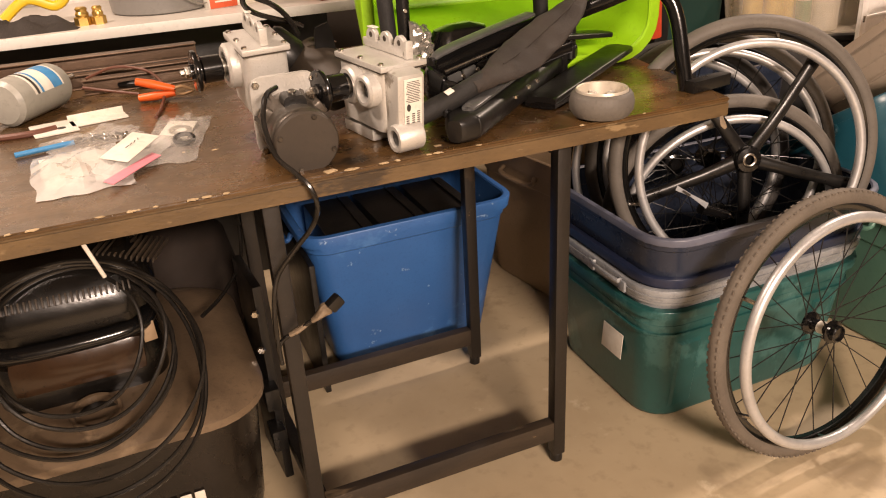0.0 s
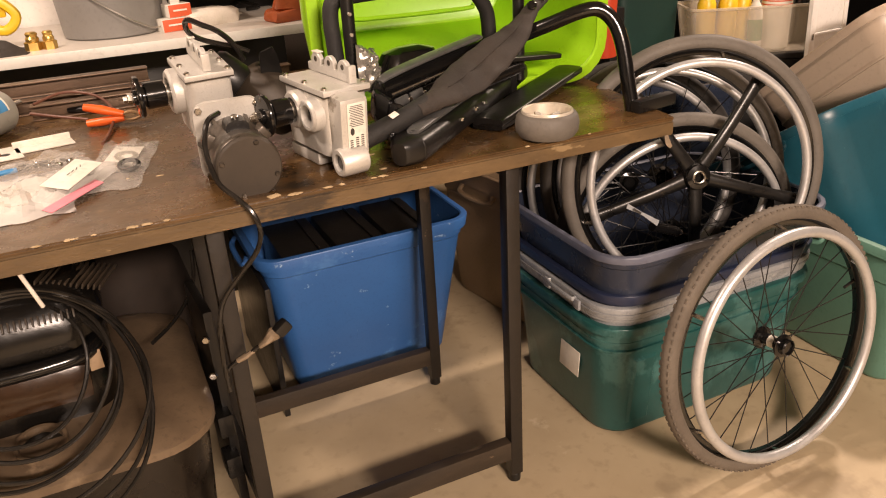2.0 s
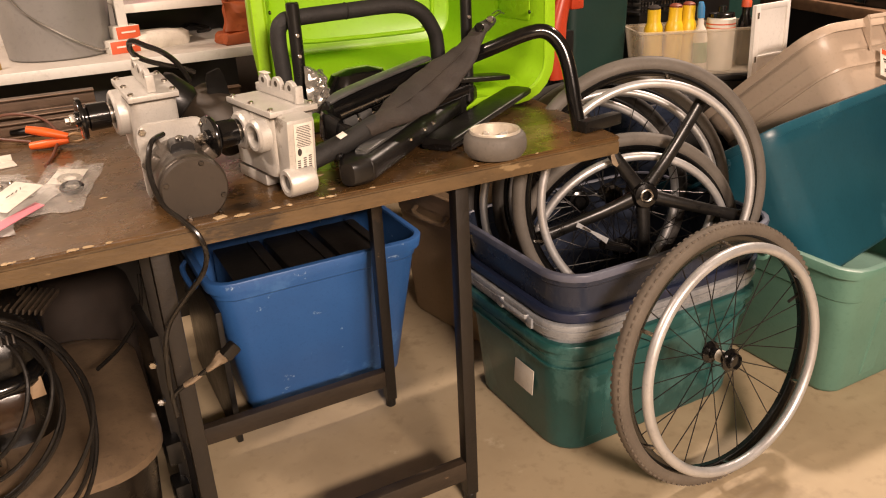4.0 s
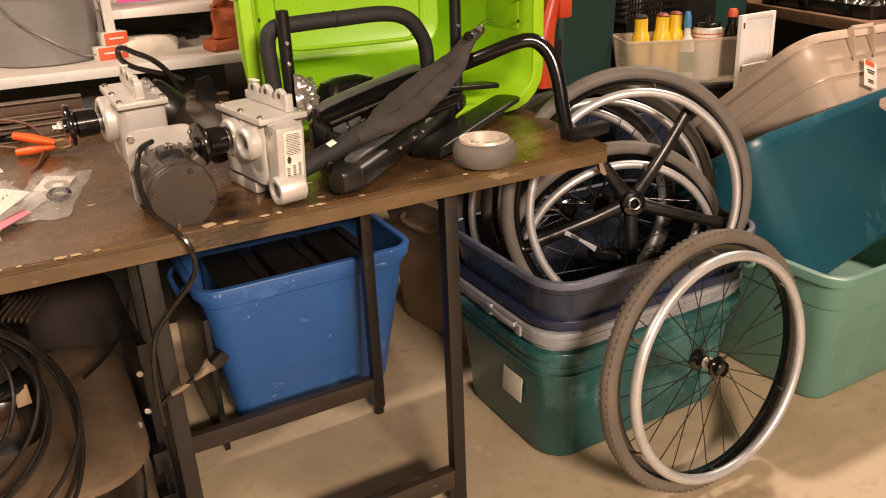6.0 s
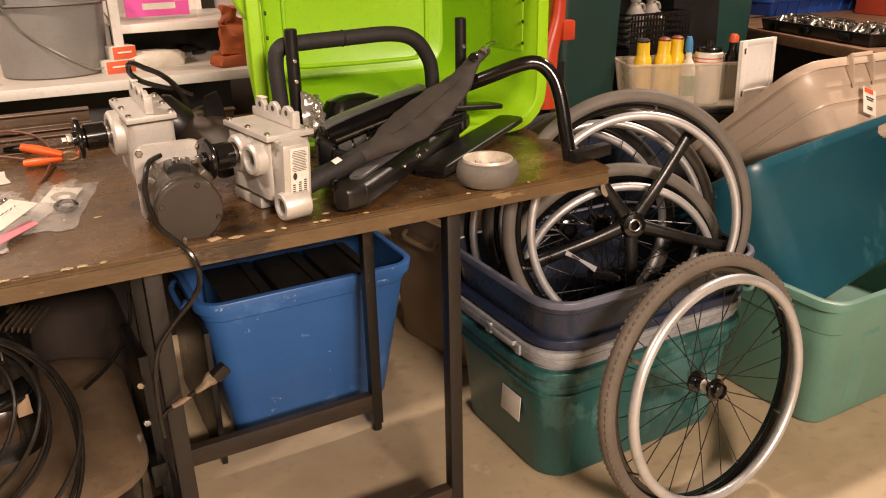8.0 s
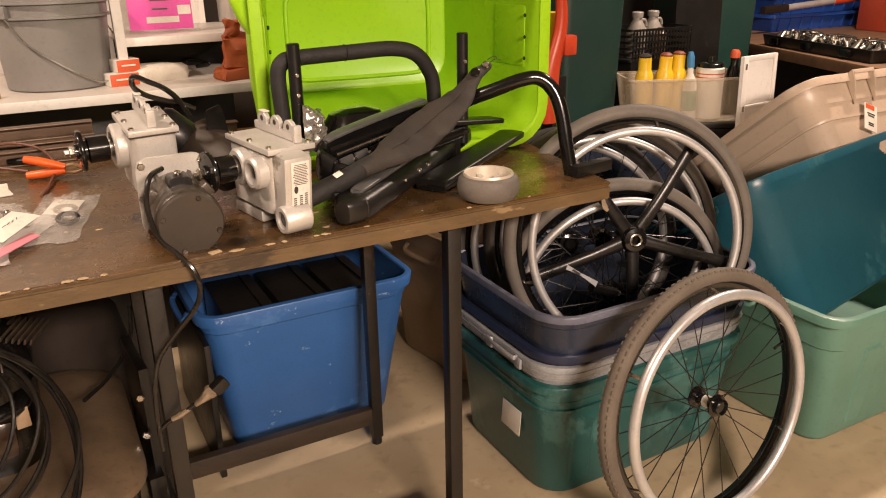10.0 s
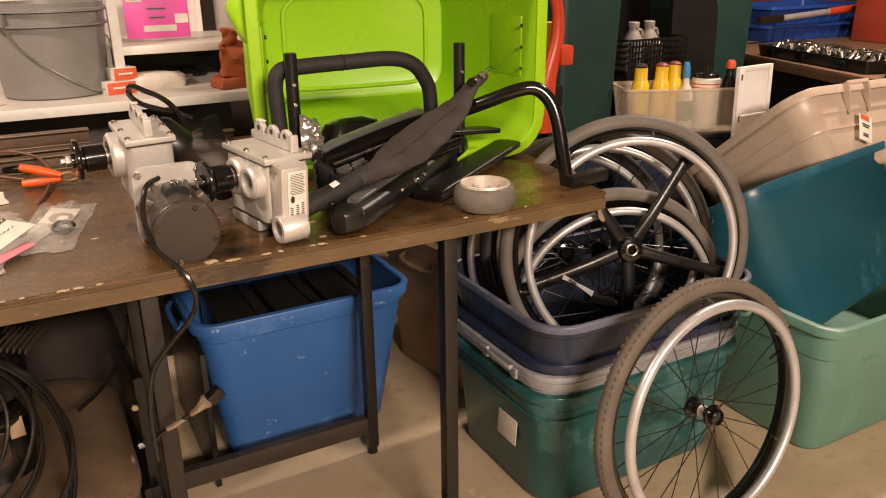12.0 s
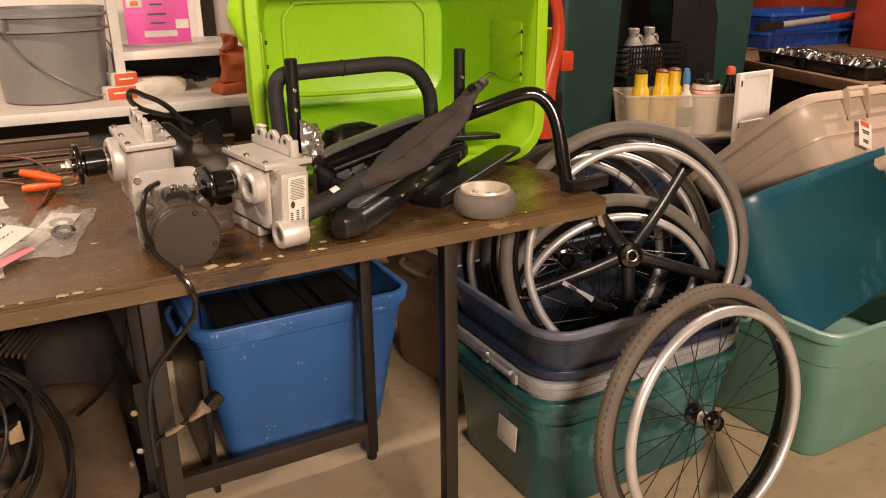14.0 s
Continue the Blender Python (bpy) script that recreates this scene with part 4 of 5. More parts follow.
# crumpled foil bag between the gear motor and the tray
def crumple(name, w, d, h, m, mat, label, category, seed, n=22, sag=0.3):
    rnd = Vector((seed * 7.3, seed * 3.1, 0))
    bm = bmesh.new()
    grid = [[None] * (n + 1) for _ in range(n + 1)]
    for sgn in (1, -1):
        layer = [[None] * (n + 1) for _ in range(n + 1)]
        for i in range(n + 1):
            for j in range(n + 1):
                u, v = i / n * 2 - 1, j / n * 2 - 1
                puff = max(0.0, (1 - abs(u) ** 3) * (1 - abs(v) ** 3))
                if sgn < 0 and puff < 1e-6:
                    layer[i][j] = grid[i][j]
                    continue
                p = Vector((u * w / 2, v * d / 2, 0))
                wob = noise.noise(Vector((u * 2.6, v * 2.6, 0)) + rnd) + 0.55 * abs(noise.noise(Vector((u * 6.0, v * 6.0, 4)) + rnd))
                z = h * puff * (0.55 + 0.7 * wob) if sgn > 0 else 0.0
                z = max(z, 0.0006 if sgn > 0 else 0.0)
                p.x += 0.05 * w * noise.noise(Vector((v * 2, u, 3)) + rnd)
                p.y += 0.05 * d * noise.noise(Vector((u * 2, v, 9)) + rnd)
                p.z = z
                layer[i][j] = bm.verts.new(p)
        for i in range(n):
            for j in range(n):
                f = (layer[i][j], layer[i + 1][j], layer[i + 1][j + 1], layer[i][j + 1])
                if len(set(f)) == 4:
                    bm.faces.new(f)
        grid = layer
    bmesh.ops.transform(bm, matrix=m, verts=bm.verts)
    ob = part(name, bm, mat, sharp=13 if "bag" in name else 60)
    return tagged(ob, label, category)


crumple("foil_bag", 0.045, 0.085, 0.03, pose(0.622, 1.33, 0.862, 65, 20, 20), make("shiny_film", (0.5, 0.48, 0.44), None, 20, 0.15, 0.8), "crumpled shiny plastic bag beside the gear motor", "bag", 3)

# ---- parts bags and clips ----
crumple("parts_bag", 0.095, 0.26, 0.036, pose(0.189, 1.385, 0.7525, 0, 0, -14), BAG, "clear zip bag with washers and a bushing", "bag", 1, 16)
crumple("parts_bag", 0.075, 0.21, 0.026, pose(0.117, 1.315, 0.7545, 0, 0, -31), BAG_WHITE, "milky plastic bag with a pink strip", "bag", 2, 14)
t = thing("pink_strip", at(0, 0, 0), "pink card strip along the edge of a plastic bag", "card")
part("strip", box(0.125, 0.016, 0.0015, pose(0.114, 1.236, 0.762, 14, 0, 53), 0.0005), PALE_PINK, t)
crumple("parts_bag", 0.135, 0.225, 0.022, pose(0.038, 1.302, 0.7525, 0, 0, 4), BAG_WHITE, "milky plastic bag of small hardware", "bag", 5, 18)
t = thing("folded_sheet", at(0, 0, 0), "folded white instruction sheet inside a milky bag", "paper")
part("sheet", box(0.10, 0.15, 0.001, pose(0.035, 1.30, 0.7545, 3, 0, 6), 0.0004), LABEL, t)
t = thing("white_card", at(0, 0, 0), "small white card inside a clear bag", "card")
part("card", box(0.05, 0.09, 0.001, pose(0.195, 1.42, 0.756, 6, 4, -22), 0.0004), LABEL, t)
crumple("parts_bag", 0.16, 0.09, 0.018, pose(0.06, 1.465, 0.7525, 0, 0, 12), BAG, "clear bag of dark screws", "bag", 6, 26)
rnd = random.Random(21)
for i in range(9):
    t = thing("screw", pose(0.02 + 0.011 * i, 1.462 + rnd.uniform(-0.016, 0.016), 0.757, 90, 0, rnd.uniform(0, 180)), "dark steel screw in a clear bag", "screw", "screws in the bag")
    part("shank", turned(0.0022, 0.024, None, 0.0006, 10), ALU_DARK, t)
    part("head", turned(0.0048, 0.003, at(0, 0, 0.024), 0.001, 10), STEEL, t)
for x, y, r in ((0.202, 1.42, 0.020), (0.19, 1.36, 0.016)):
    t = thing("washer", at(x, y, 0.7545), "bright zinc washer inside a bag", "washer", "washers in the bag")
    part("ring", lathe([(r, 0), (r, 0.004), (r * 0.5, 0.004), (r * 0.5, 0)], pose(0, 0, 0, 8, 5, 0), 28, closed=True), WASHER, t)
t = thing("black_ring", at(0.201, 1.352, 0.757), "small black rubber ring inside a bag", "ring")
part("ring", ring_bar(0.015, 0.004, pose(0, 0, 0.004, 15, 0, 0), 28, 8), BLACK, t)
t = thing("paper_slip", at(0, 0, 0), "white paper slip with unreadable print in a bag", "paper")
part("sheet", box(0.048, 0.09, 0.0008, pose(0.116, 1.293, 0.779, 8, 6, -37), 0.0003), LABEL, t)
for k in range(4):
    part("print_bar", box(0.0012, 0.008, 0.0006, pose(0.112 + 0.006 * k, 1.288 + 0.009 * k, 0.7815 + 0.0006 * k, 8, 6, -37 + 12 * k)), INK, t)
t = thing("blue_pen", at(0, 0, 0), "slim blue and white pen under a bag", "pen")
part("barrel", sweep([(-0.06, 1.425, 0.758), (0.03, 1.447, 0.758)], 0.0045, 10), BLUE_PRINT, t)
part("tip", sweep([(0.03, 1.447, 0.758), (0.045, 1.4505, 0.758)], [(0.004, 0.004), (0.001, 0.001)], 10), STEEL, t)
t = thing("slotted_bracket", at(0, 0, 0), "white painted slotted mounting bracket lying on the bench", "bracket")
part("plate", box(0.075, 0.085, 0.003, pose(-0.005, 1.575, 0.7525, 0, 0, 10), 0.001), LABEL, t)
part("arm", box(0.10, 0.04, 0.003, pose(0.072, 1.592, 0.7525, 0, 0, 10), 0.001), LABEL, t)
part("upturned_edge", box(0.10, 0.003, 0.014, pose(0.068, 1.613, 0.7525, 0, 0, 10), 0.001), LABEL, t)
for x, y in ((-0.02, 1.56), (0.008, 1.565)):
    part("slot", turned(0.008, 0.001, at(x, y, 0.7552), 0.0002, 16), INK, t)


def small_motor():
    m = facing((0.004, 1.765, 0.796), (-0.55, -0.83, 0.0))
    t = thing("small_motor", at(0, 0, 0), "small grey electric motor with a blue label", "motor")
    part("can", lathe([(0.012, -0.004), (0.03, 0), (0.040, 0.005), (0.043, 0.012), (0.043, 0.15), (0.036, 0.158), (0.012, 0.16)], m, 36), MOTOR_GREY, t)
    for mat, z0, z1, g in ((LABEL, 0.03, 0.115, 0.0433), (BLUE_PRINT, 0.035, 0.062, 0.0437), (BLUE_PRINT, 0.09, 0.096, 0.0437), (INK, 0.102, 0.109, 0.0437)):
        lab = lathe([(g, z0), (g, z1)], m, 36)
        bmesh.ops.delete(lab, geom=[f for f in lab.faces if len(f.verts) > 4 or f.calc_center_median().z < 0.803], context="FACES")
        part("label_plate" if mat == LABEL else "print_bar", lab, mat, t)
    part("shaft_boss", turned(0.014, 0.02, m @ at(0, 0, -0.022), 0.002, 20), STEEL, t)
    part("terminal", box(0.014, 0.01, 0.012, pose(0.02, 1.79, 0.785, 10, 20, 30), 0.003), STEEL, t)
    part("shaft", turned(0.006, 0.04, m @ at(0, 0, -0.058), 0.001, 16), STEEL, t)


small_motor()
cable("red_cable", [(0.06, 1.80, 0.79), (0.12, 1.83, 0.80), (0.18, 1.80, 0.79), (0.205, 1.72, 0.77), (0.19, 1.62, 0.758), (0.17, 1.53, 0.757)], 0.003, RED_CABLE, "thin brown-red test cable")
cable("red_cable", [(0.05, 1.79, 0.775), (0.10, 1.77, 0.765), (0.155, 1.735, 0.758)], 0.003, RED_CABLE, "thin brown-red test cable")
cable("red_cable", [(-0.14, 1.56, 0.757), (-0.05, 1.55, 0.757), (0.0, 1.565, 0.757)], 0.006, RED_CABLE, "thick brown-red lead on the bench")


def clip(m):
    t = thing("alligator_clip", m, "orange-handled alligator clip on the workbench", "clip", "test clips")
    for z0, z1 in ((0.009, 0.014), (0.042, 0.022)):
        part("grip", sweep([(-0.042, 0, z0), (-0.01, 0, 0.6 * z0 + 0.4 * z1), (0.03, 0, z1)], [(0.008, 0.007), (0.010, 0.009), (0.007, 0.006)], 12), ORANGE, t)
        part("jaw", sweep([(0.026, 0, z1), (0.045, 0, z1 + (0.004 if z1 > 0.02 else -0.004)), (0.066, 0, 0.016)], [(0.004, 0.003)] * 3, 8), COPPER, t)


clip(pose(0.192, 1.672, 0.7525, 0, 0, -16))
t = thing("black_grip", at(0, 0, 0), "black sleeve of a test lead", "grip")
part("sleeve", sweep([(0.12, 1.83, 0.762), (0.15, 1.815, 0.763), (0.185, 1.79, 0.763)], [(0.006, 0.005), (0.009, 0.008), (0.006, 0.006)], 10), BLACK, t)

for y, z, x0, x1 in ((1.835, 0.753, 0.05, 0.34), (1.90, 0.753, -0.3, 0.62), (1.93, 0.785, -0.3, 0.30)):
    t = thing("metal_rail", at(0, 0, 0), "long bronze-coloured metal extrusion at the back of the bench", "rail", "rails on the bench")
    part("web", box(x1 - x0, 0.004, 0.03, at((x0 + x1) / 2, y, z), 0.001), RAIL, t)
    part("flange", box(x1 - x0, 0.03, 0.003, at((x0 + x1) / 2, y - 0.01, z + 0.028), 0.001), RAIL, t)
    part("flange", box(x1 - x0, 0.03, 0.003, at((x0 + x1) / 2, y - 0.01, z - 0.0005), 0.001), RAIL, t)

# ---- shelving behind the bench ----
sh = thing("shelf_unit", at(0, 0, 0), "white laminate shelving unit with dark gaps below", "shelf")
part("lower_shelf", box(1.75, 0.55, 0.02, at(-0.15, 2.31, 0.83), 0.002), SHELF_TOP, sh)
# Black sheet paints the shade of the gap under the upper shelf.
part("gap_backing", box(0.34, 0.012, 0.088, at(0.60, 2.47, 0.852), 0.001), BLACK, sh, "black sheet for the shaded gap under the upper shelf")
part("front_strip", box(1.75, 0.006, 0.024, at(-0.15, 2.032, 0.828), 0.001), SHELF_FRONT, sh)
part("upright", box(0.024, 0.03, 1.1, at(0.418, 2.20, 0.85), 0.002), SHELF_FRONT, sh)
part("upper_shelf", box(0.34, 0.40, 0.022, at(0.60, 2.40, 0.942), 0.002), SHELF, sh)
part("side_panel", box(0.02, 0.40, 0.5, at(0.78, 2.42, 0.964), 0.002), SHELF, sh)
part("back_panel", box(1.75, 0.02, 1.95, at(-0.15, 2.61, 0), 0.002), SHELF, sh)
# Black sheet in the gap below: its shade put in as colour.
part("base_front", box(1.75, 0.02, 0.80, at(-0.15, 2.35, 0.0), 0.002), BLACK, sh, "black sheet standing in for shade below the shelf")


def bucket(m):
    t = thing("bucket", m, "grey plastic pail with a wire handle", "bucket")
    H = 0.228
    prof = [(0.118, 0), (0.124, 0.004), (0.136, H - 0.055), (0.148, H - 0.054), (0.148, H - 0.05), (0.138, H - 0.048), (0.139, H - 0.022), (0.15, H - 0.02), (0.15, H - 0.014), (0.141, H - 0.011), (0.142, H), (0.137, H), (0.133, H - 0.06), (0.115, 0.006)]
    part("pail", lathe(prof, n=56), BUCKET, t)
    part("wire_handle", sweep([(-0.107, -0.107, H - 0.04), (-0.07, -0.134, 0.125), (-0.01, -0.149, 0.075), (0.05, -0.142, 0.036), (0.098, -0.112, 0.016), (0.138, -0.052, 0.04), (0.152, 0.03, 0.11), (0.107, 0.112, H - 0.035)], 0.002, 6), WIRE, t)
    part("handle_ear", box(0.03, 0.014, 0.03, pose(-0.105, -0.105, H - 0.052, 0, 0, -45), 0.004), BUCKET, t)
    part("contents", turned(0.13, 0.02, at(0, 0, H - 0.07), 0.004, 40), GREY_CLEAR, t, "cloudy plastic contents")


bucket(at(0.268, 2.272, 0.85))
for x, y, z, mw in ((0.405, 2.185, 0.85, 0.075), (0.42, 2.2, 0.8825, 0.06)):
    t = thing("small_box", pose(x, y, z, 0, 0, 14), "small red and white cardboard box", "box", "red boxes on the shelf")
    part("carton", box(mw, 0.05, 0.032, None, 0.0015), LABEL, t)
    part("red_face", box(mw * 0.98, 0.0012, 0.03, at(0, -0.0258, 0.001), 0.0004), RED_PRINT, t, "red printed face")
    part("print_bar", box(mw * 0.6, 0.0008, 0.004, at(0, -0.0268, 0.015)), LABEL, t)
gl = thing("white_glove", pose(0.50, 2.235, 0.85, 0, 0, 22), "folded white cotton glove on the shelf", "glove")
bm = loft([rounded(0.165, 0.085, 0.03, 0.0, 6), rounded(0.175, 0.095, 0.034, 0.012, 6), rounded(0.172, 0.09, 0.034, 0.028, 6), rounded(0.15, 0.07, 0.03, 0.038, 6), rounded(0.08, 0.03, 0.014, 0.041, 6)])
for v in bm.verts:
    if v.co.z > 0.005:
        v.co += 0.012 * Vector((noise.noise(v.co * 24), noise.noise(v.co * 24 + Vector((5, 0, 0))), 0.6 * noise.noise(v.co * 30 + Vector((0, 7, 0)))))
part("knit", bm, WHITE_CLOTH, gl)
part("cuff_loop", sweep([(0.08, 0.02, 0.012), (0.11, 0.045, 0.01), (0.125, 0.03, 0.008), (0.1, 0.015, 0.01)], 0.003, 6), WHITE_CLOTH, gl)
ow = thing("orange_lump", at(0.688, 2.125, 0.85), "rough orange-brown lump of crumpled material", "lump")
bm = box(0.098, 0.075, 0.03, pose(0, 0, 0, 0, 0, 12), 0.006)
box(0.062, 0.056, 0.08, pose(0.004, 0, 0.026, 3, 4, -14), 0.009, bm)
box(0.05, 0.05, 0.045, pose(0.012, 0.004, 0.075, -4, -9, 24), 0.008, bm)
box(0.036, 0.042, 0.046, pose(-0.004, 0, 0.108, 5, 6, -8), 0.006, bm)
bmesh.ops.subdivide_edges(bm, edges=[e for e in bm.edges if e.calc_length() > 0.02], cuts=3, use_grid_fill=True)
for v in bm.verts:
    v.co += (0.012 if v.co.z > 0.004 else 0.005) * Vector((noise.noise(v.co * 42), noise.noise(v.co * 42 + Vector((5, 0, 0))), 0.4 * noise.noise(v.co * 50) if v.co.z > 0.01 else 0))
part("lump", bm, ORANGE_CLOTH, ow)
pb = thing("plastic_box", at(0.545, 2.36, 0.964), "clear plastic box with a bright pink card inside", "box")
part("case", loft([rounded(0.20, 0.16, 0.02, 0), rounded(0.215, 0.175, 0.02, 0.16), rounded(0.21, 0.17, 0.02, 0.16), rounded(0.195, 0.155, 0.018, 0.004)]), CLEAR_BOX, pb)
part("card", box(0.166, 0.003, 0.15, at(-0.004, -0.072, 0.010), 0.001), PINK, pb, "bright pink card")
part("white_bar", box(0.085, 0.002, 0.016, at(0.0, -0.0755, 0.028)), LABEL, pb)
part("barcode_patch", box(0.034, 0.002, 0.024, at(0.058, -0.0755, 0.048)), LABEL, pb)
part("emblem_patch", box(0.04, 0.002, 0.022, at(-0.06, -0.0755, 0.105), 0.0006), LABEL, pb)
part("emblem", box(0.02, 0.0012, 0.012, at(-0.06, -0.077, 0.11), 0.0004), ORANGE, pb)
for z, w in ((0.062, 0.05), (0.085, 0.06), (0.11, 0.04)):
    part("print_bar", box(w * 0.8, 0.0015, 0.004, at(-0.005, -0.0755, z)), INK, pb)
cable("coiled_cable", [(0.47, 2.43, 0.858), (0.52, 2.46, 0.868), (0.58, 2.42, 0.862), (0.63, 2.46, 0.87), (0.68, 2.42, 0.858), (0.64, 2.40, 0.857)], 0.006, CABLE, "black cable bundle under the upper shelf")
ym = thing("yellow_fitting", at(0.02, 2.22, 0.85), "yellow cast metal frame with holes", "fitting")
part("yoke", sweep([(-0.12, 0, 0.02), (-0.06, 0.0, 0.06), (0.0, 0, 0.04), (0.03, 0, 0.075), (-0.02, 0, 0.12), (-0.10, 0, 0.12)], [(0.012, 0.016)] * 6, 10, up=(0, 1, 0), square=0.4), YELLOW, ym)
part("plate", box(0.14, 0.02, 0.05, at(-0.06, 0.01, 0.07), 0.006), YELLOW, ym)
for x, y, r in ((0.075, 2.13, 0.02), (0.11, 2.125, 0.017)):
    t = thing("brass_fitting", at(x, y, 0.85), "brass hose fitting on the shelf", "fitting", "brass fittings")
    part("hex", lathe([(r, 0), (r, 0.018), (r * 0.8, 0.02)], None, 6), BRASS, t)
    part("barb", lathe([(r * 0.7, 0.019), (r * 0.78, 0.026), (r * 0.6, 0.032), (r * 0.7, 0.038), (r * 0.5, 0.042)], None, 20), BRASS, t)
crumple("dark_glove", 0.24, 0.12, 0.04, pose(-0.06, 2.12, 0.85, 0, 0, 5), FABRIC, "dark work glove on the shelf", "glove", 12)

# ---- shop vacuum and cable coil under the bench ----


def shop_vac(m):
    t = thing("shop_vacuum", m, "dusty black shop vacuum under the workbench", "vacuum cleaner")
    def ring(w, z, r=0.11):
        return rounded(w, w, r, z, 8)
    part("drum", loft([ring(0.44, 0.03), ring(0.46, 0.04), ring(0.50, 0.30)]), VAC, t)
    part("deck", loft([ring(0.50, 0.30), ring(0.525, 0.303), ring(0.525, 0.318), ring(0.49, 0.335, 0.12), ring(0.40, 0.35, 0.11)]), DUST, t, "dusty brown deck")
    head = part("power_head", loft([[p + Vector((-0.03, 0.02, 0)) for p in rounded(w, d, r, z, 8)] for w, d, r, z in ((0.28, 0.31, 0.06, 0.34), (0.285, 0.315, 0.06, 0.40), (0.27, 0.29, 0.05, 0.43), (0.25, 0.22, 0.05, 0.445), (0.25, 0.22, 0.05, 0.49), (0.30, 0.33, 0.07, 0.50), (0.30, 0.33, 0.07, 0.53), (0.27, 0.28, 0.07, 0.565), (0.24, 0.22, 0.06, 0.59))]), BLACK_VAC, t)
    part("front_panel", box(0.22, 0.05, 0.07, pose(-0.03, -0.118, 0.375, -10, 0, 0), 0.02), VAC_GLOSS, head, "smoky brown glossy panel")
    part("grip_bar", sweep([(-0.16, -0.10, 0.475), (-0.12, -0.15, 0.472), (0.06, -0.15, 0.472), (0.10, -0.10, 0.475)], [(0.016, 0.014)] * 4, 12), BLACK_GLOSS, head)
    for i in range(27):
        part("vent_fin", box(0.003, 0.045, 0.016, pose(-0.15 + 0.0088 * i, -0.128, 0.53, -38, 0, 0), 0.0008), VENT, head)
    for i in range(12):
        part("vent_fin", box(0.0035, 0.085, 0.010, pose(0.045 + 0.0085 * i, -0.05, 0.588 - 0.003 * i, 0, 20, -22), 0.001), VENT, head)
    port = part("hose_port", lathe([(0.042, 0.0), (0.041, 0.030), (0.035, 0.030), (0.034, 0.0)], pose(-0.017, -0.19, 0.332, 10, 0, 0), 36, closed=True), DUST, t)
    part("port_hole", turned(0.0345, 0.006, pose(-0.017, -0.19, 0.342, 10, 0, 0), 0.001, 30), BLACK, port)
    part("warning_tag", box(0.022, 0.002, 0.034, pose(0.092, -0.150, 0.44, -10, 0, 12), 0.001), CARTON, t, "tan printed tag")
    for i, w in enumerate((0.018, 0.018, 0.016, 0.02, 0.02, 0.018)):
        part("logo_bar", box(w, 0.003, 0.026, pose(-0.01 + 0.024 * i, -0.2425, 0.145, 4, 0, 0) , 0.002), LABEL, t)
    for s in (-1, 1):
        part("caster", lathe([(0.02, 0), (0.025, 0.005), (0.025, 0.02), (0.02, 0.025)], facing((s * 0.2, -0.2, 0.025), (1, 0, 0)), 16), BLACK, t)
        part("caster", lathe([(0.02, 0), (0.025, 0.005), (0.025, 0.02), (0.02, 0.025)], facing((s * 0.2, 0.2, 0.025), (1, 0, 0)), 16), BLACK, t)


shop_vac(pose(-0.015, 1.435, 0, 0, 0, 0))
coil = thing("hose_coil", facing((-0.035, 1.212, 0.440), (0.03, -0.71, 0.70)), "coil of black cable draped over the vacuum", "cable coil")
for i, (ra, rb, ox, ph) in enumerate(((0.115, 0.120, -0.01, 0.4), (0.14, 0.145, 0.004, 2.0), (0.152, 0.153, -0.006, 3.1), (0.178, 0.188, 0.006, 4.4), (0.19, 0.20, 0.0, 5.2), (0.13, 0.132, 0.008, 1.1), (0.172, 0.176, 0.012, 2.6))):
    oy = 0.185 - rb + 0.004 * math.sin(5 * ph)
    pts = [(ox + ra * math.cos(a) * (1 + 0.03 * math.sin(3 * a + ph)), oy + rb * math.sin(a), 0.014 * math.sin(2 * a + ph) + 0.007 * i) for a in (2 * math.pi * q / 18 for q in range(18))]
    part("loop", sweep(pts, 0.0038, 8, closed=True, steps=4), CABLE, coil)
tank = thing("dusty_tank", at(0.16, 1.82, 0), "brown dusty round tank behind the vacuum", "tank")
part("shell", lathe([(0.10, 0.0), (0.12, 0.02), (0.13, 0.12), (0.13, 0.32), (0.115, 0.40), (0.07, 0.45), (0.03, 0.465)], n=40), BROWN, tank)
part("neck", turned(0.03, 0.03, at(0, 0, 0.463), 0.004, 20), BLACK, tank)
cable("loose_cable", [(0.17, 1.40, 0.40), (0.22, 1.47, 0.40), (0.27, 1.52, 0.44), (0.285, 1.56, 0.50)], 0.004, CABLE, "thin black cable behind the vacuum")
t = thing("steel_channel", at(0, 0, 0), "dark slotted steel channel under the bench", "channel")
part("web", box(0.34, 0.02, 0.03, pose(0.12, 1.72, 0.50, 0, 0, 4), 0.001), LEG_PAINT, t)
part("bright_edge", box(0.34, 0.004, 0.004, pose(0.12, 1.706, 0.53, 0, 0, 4), 0.001), SILVER, t)
t = thing("hook_rod", at(0, 0, 0), "short pale rod hanging under the bench", "rod")
part("rod", sweep([(0.03, 1.10, 0.715), (0.045, 1.11, 0.655)], 0.003, 8), LABEL, t)

t = thing("steel_bracket", at(0, 0, 0), "black steel bracket with bright bolts beside the vacuum", "bracket")
part("plate", box(0.018, 0.16, 0.46, pose(0.268, 1.43, 0.0, 0, 0, 4), 0.003), BLACK, t)
part("arm", box(0.03, 0.05, 0.05, pose(0.262, 1.34, 0.20, 0, 0, 4), 0.006), BLACK_TUBE, t)
part("arm", box(0.03, 0.05, 0.05, pose(0.262, 1.34, 0.10, 0, 0, 4), 0.006), BLACK_TUBE, t)
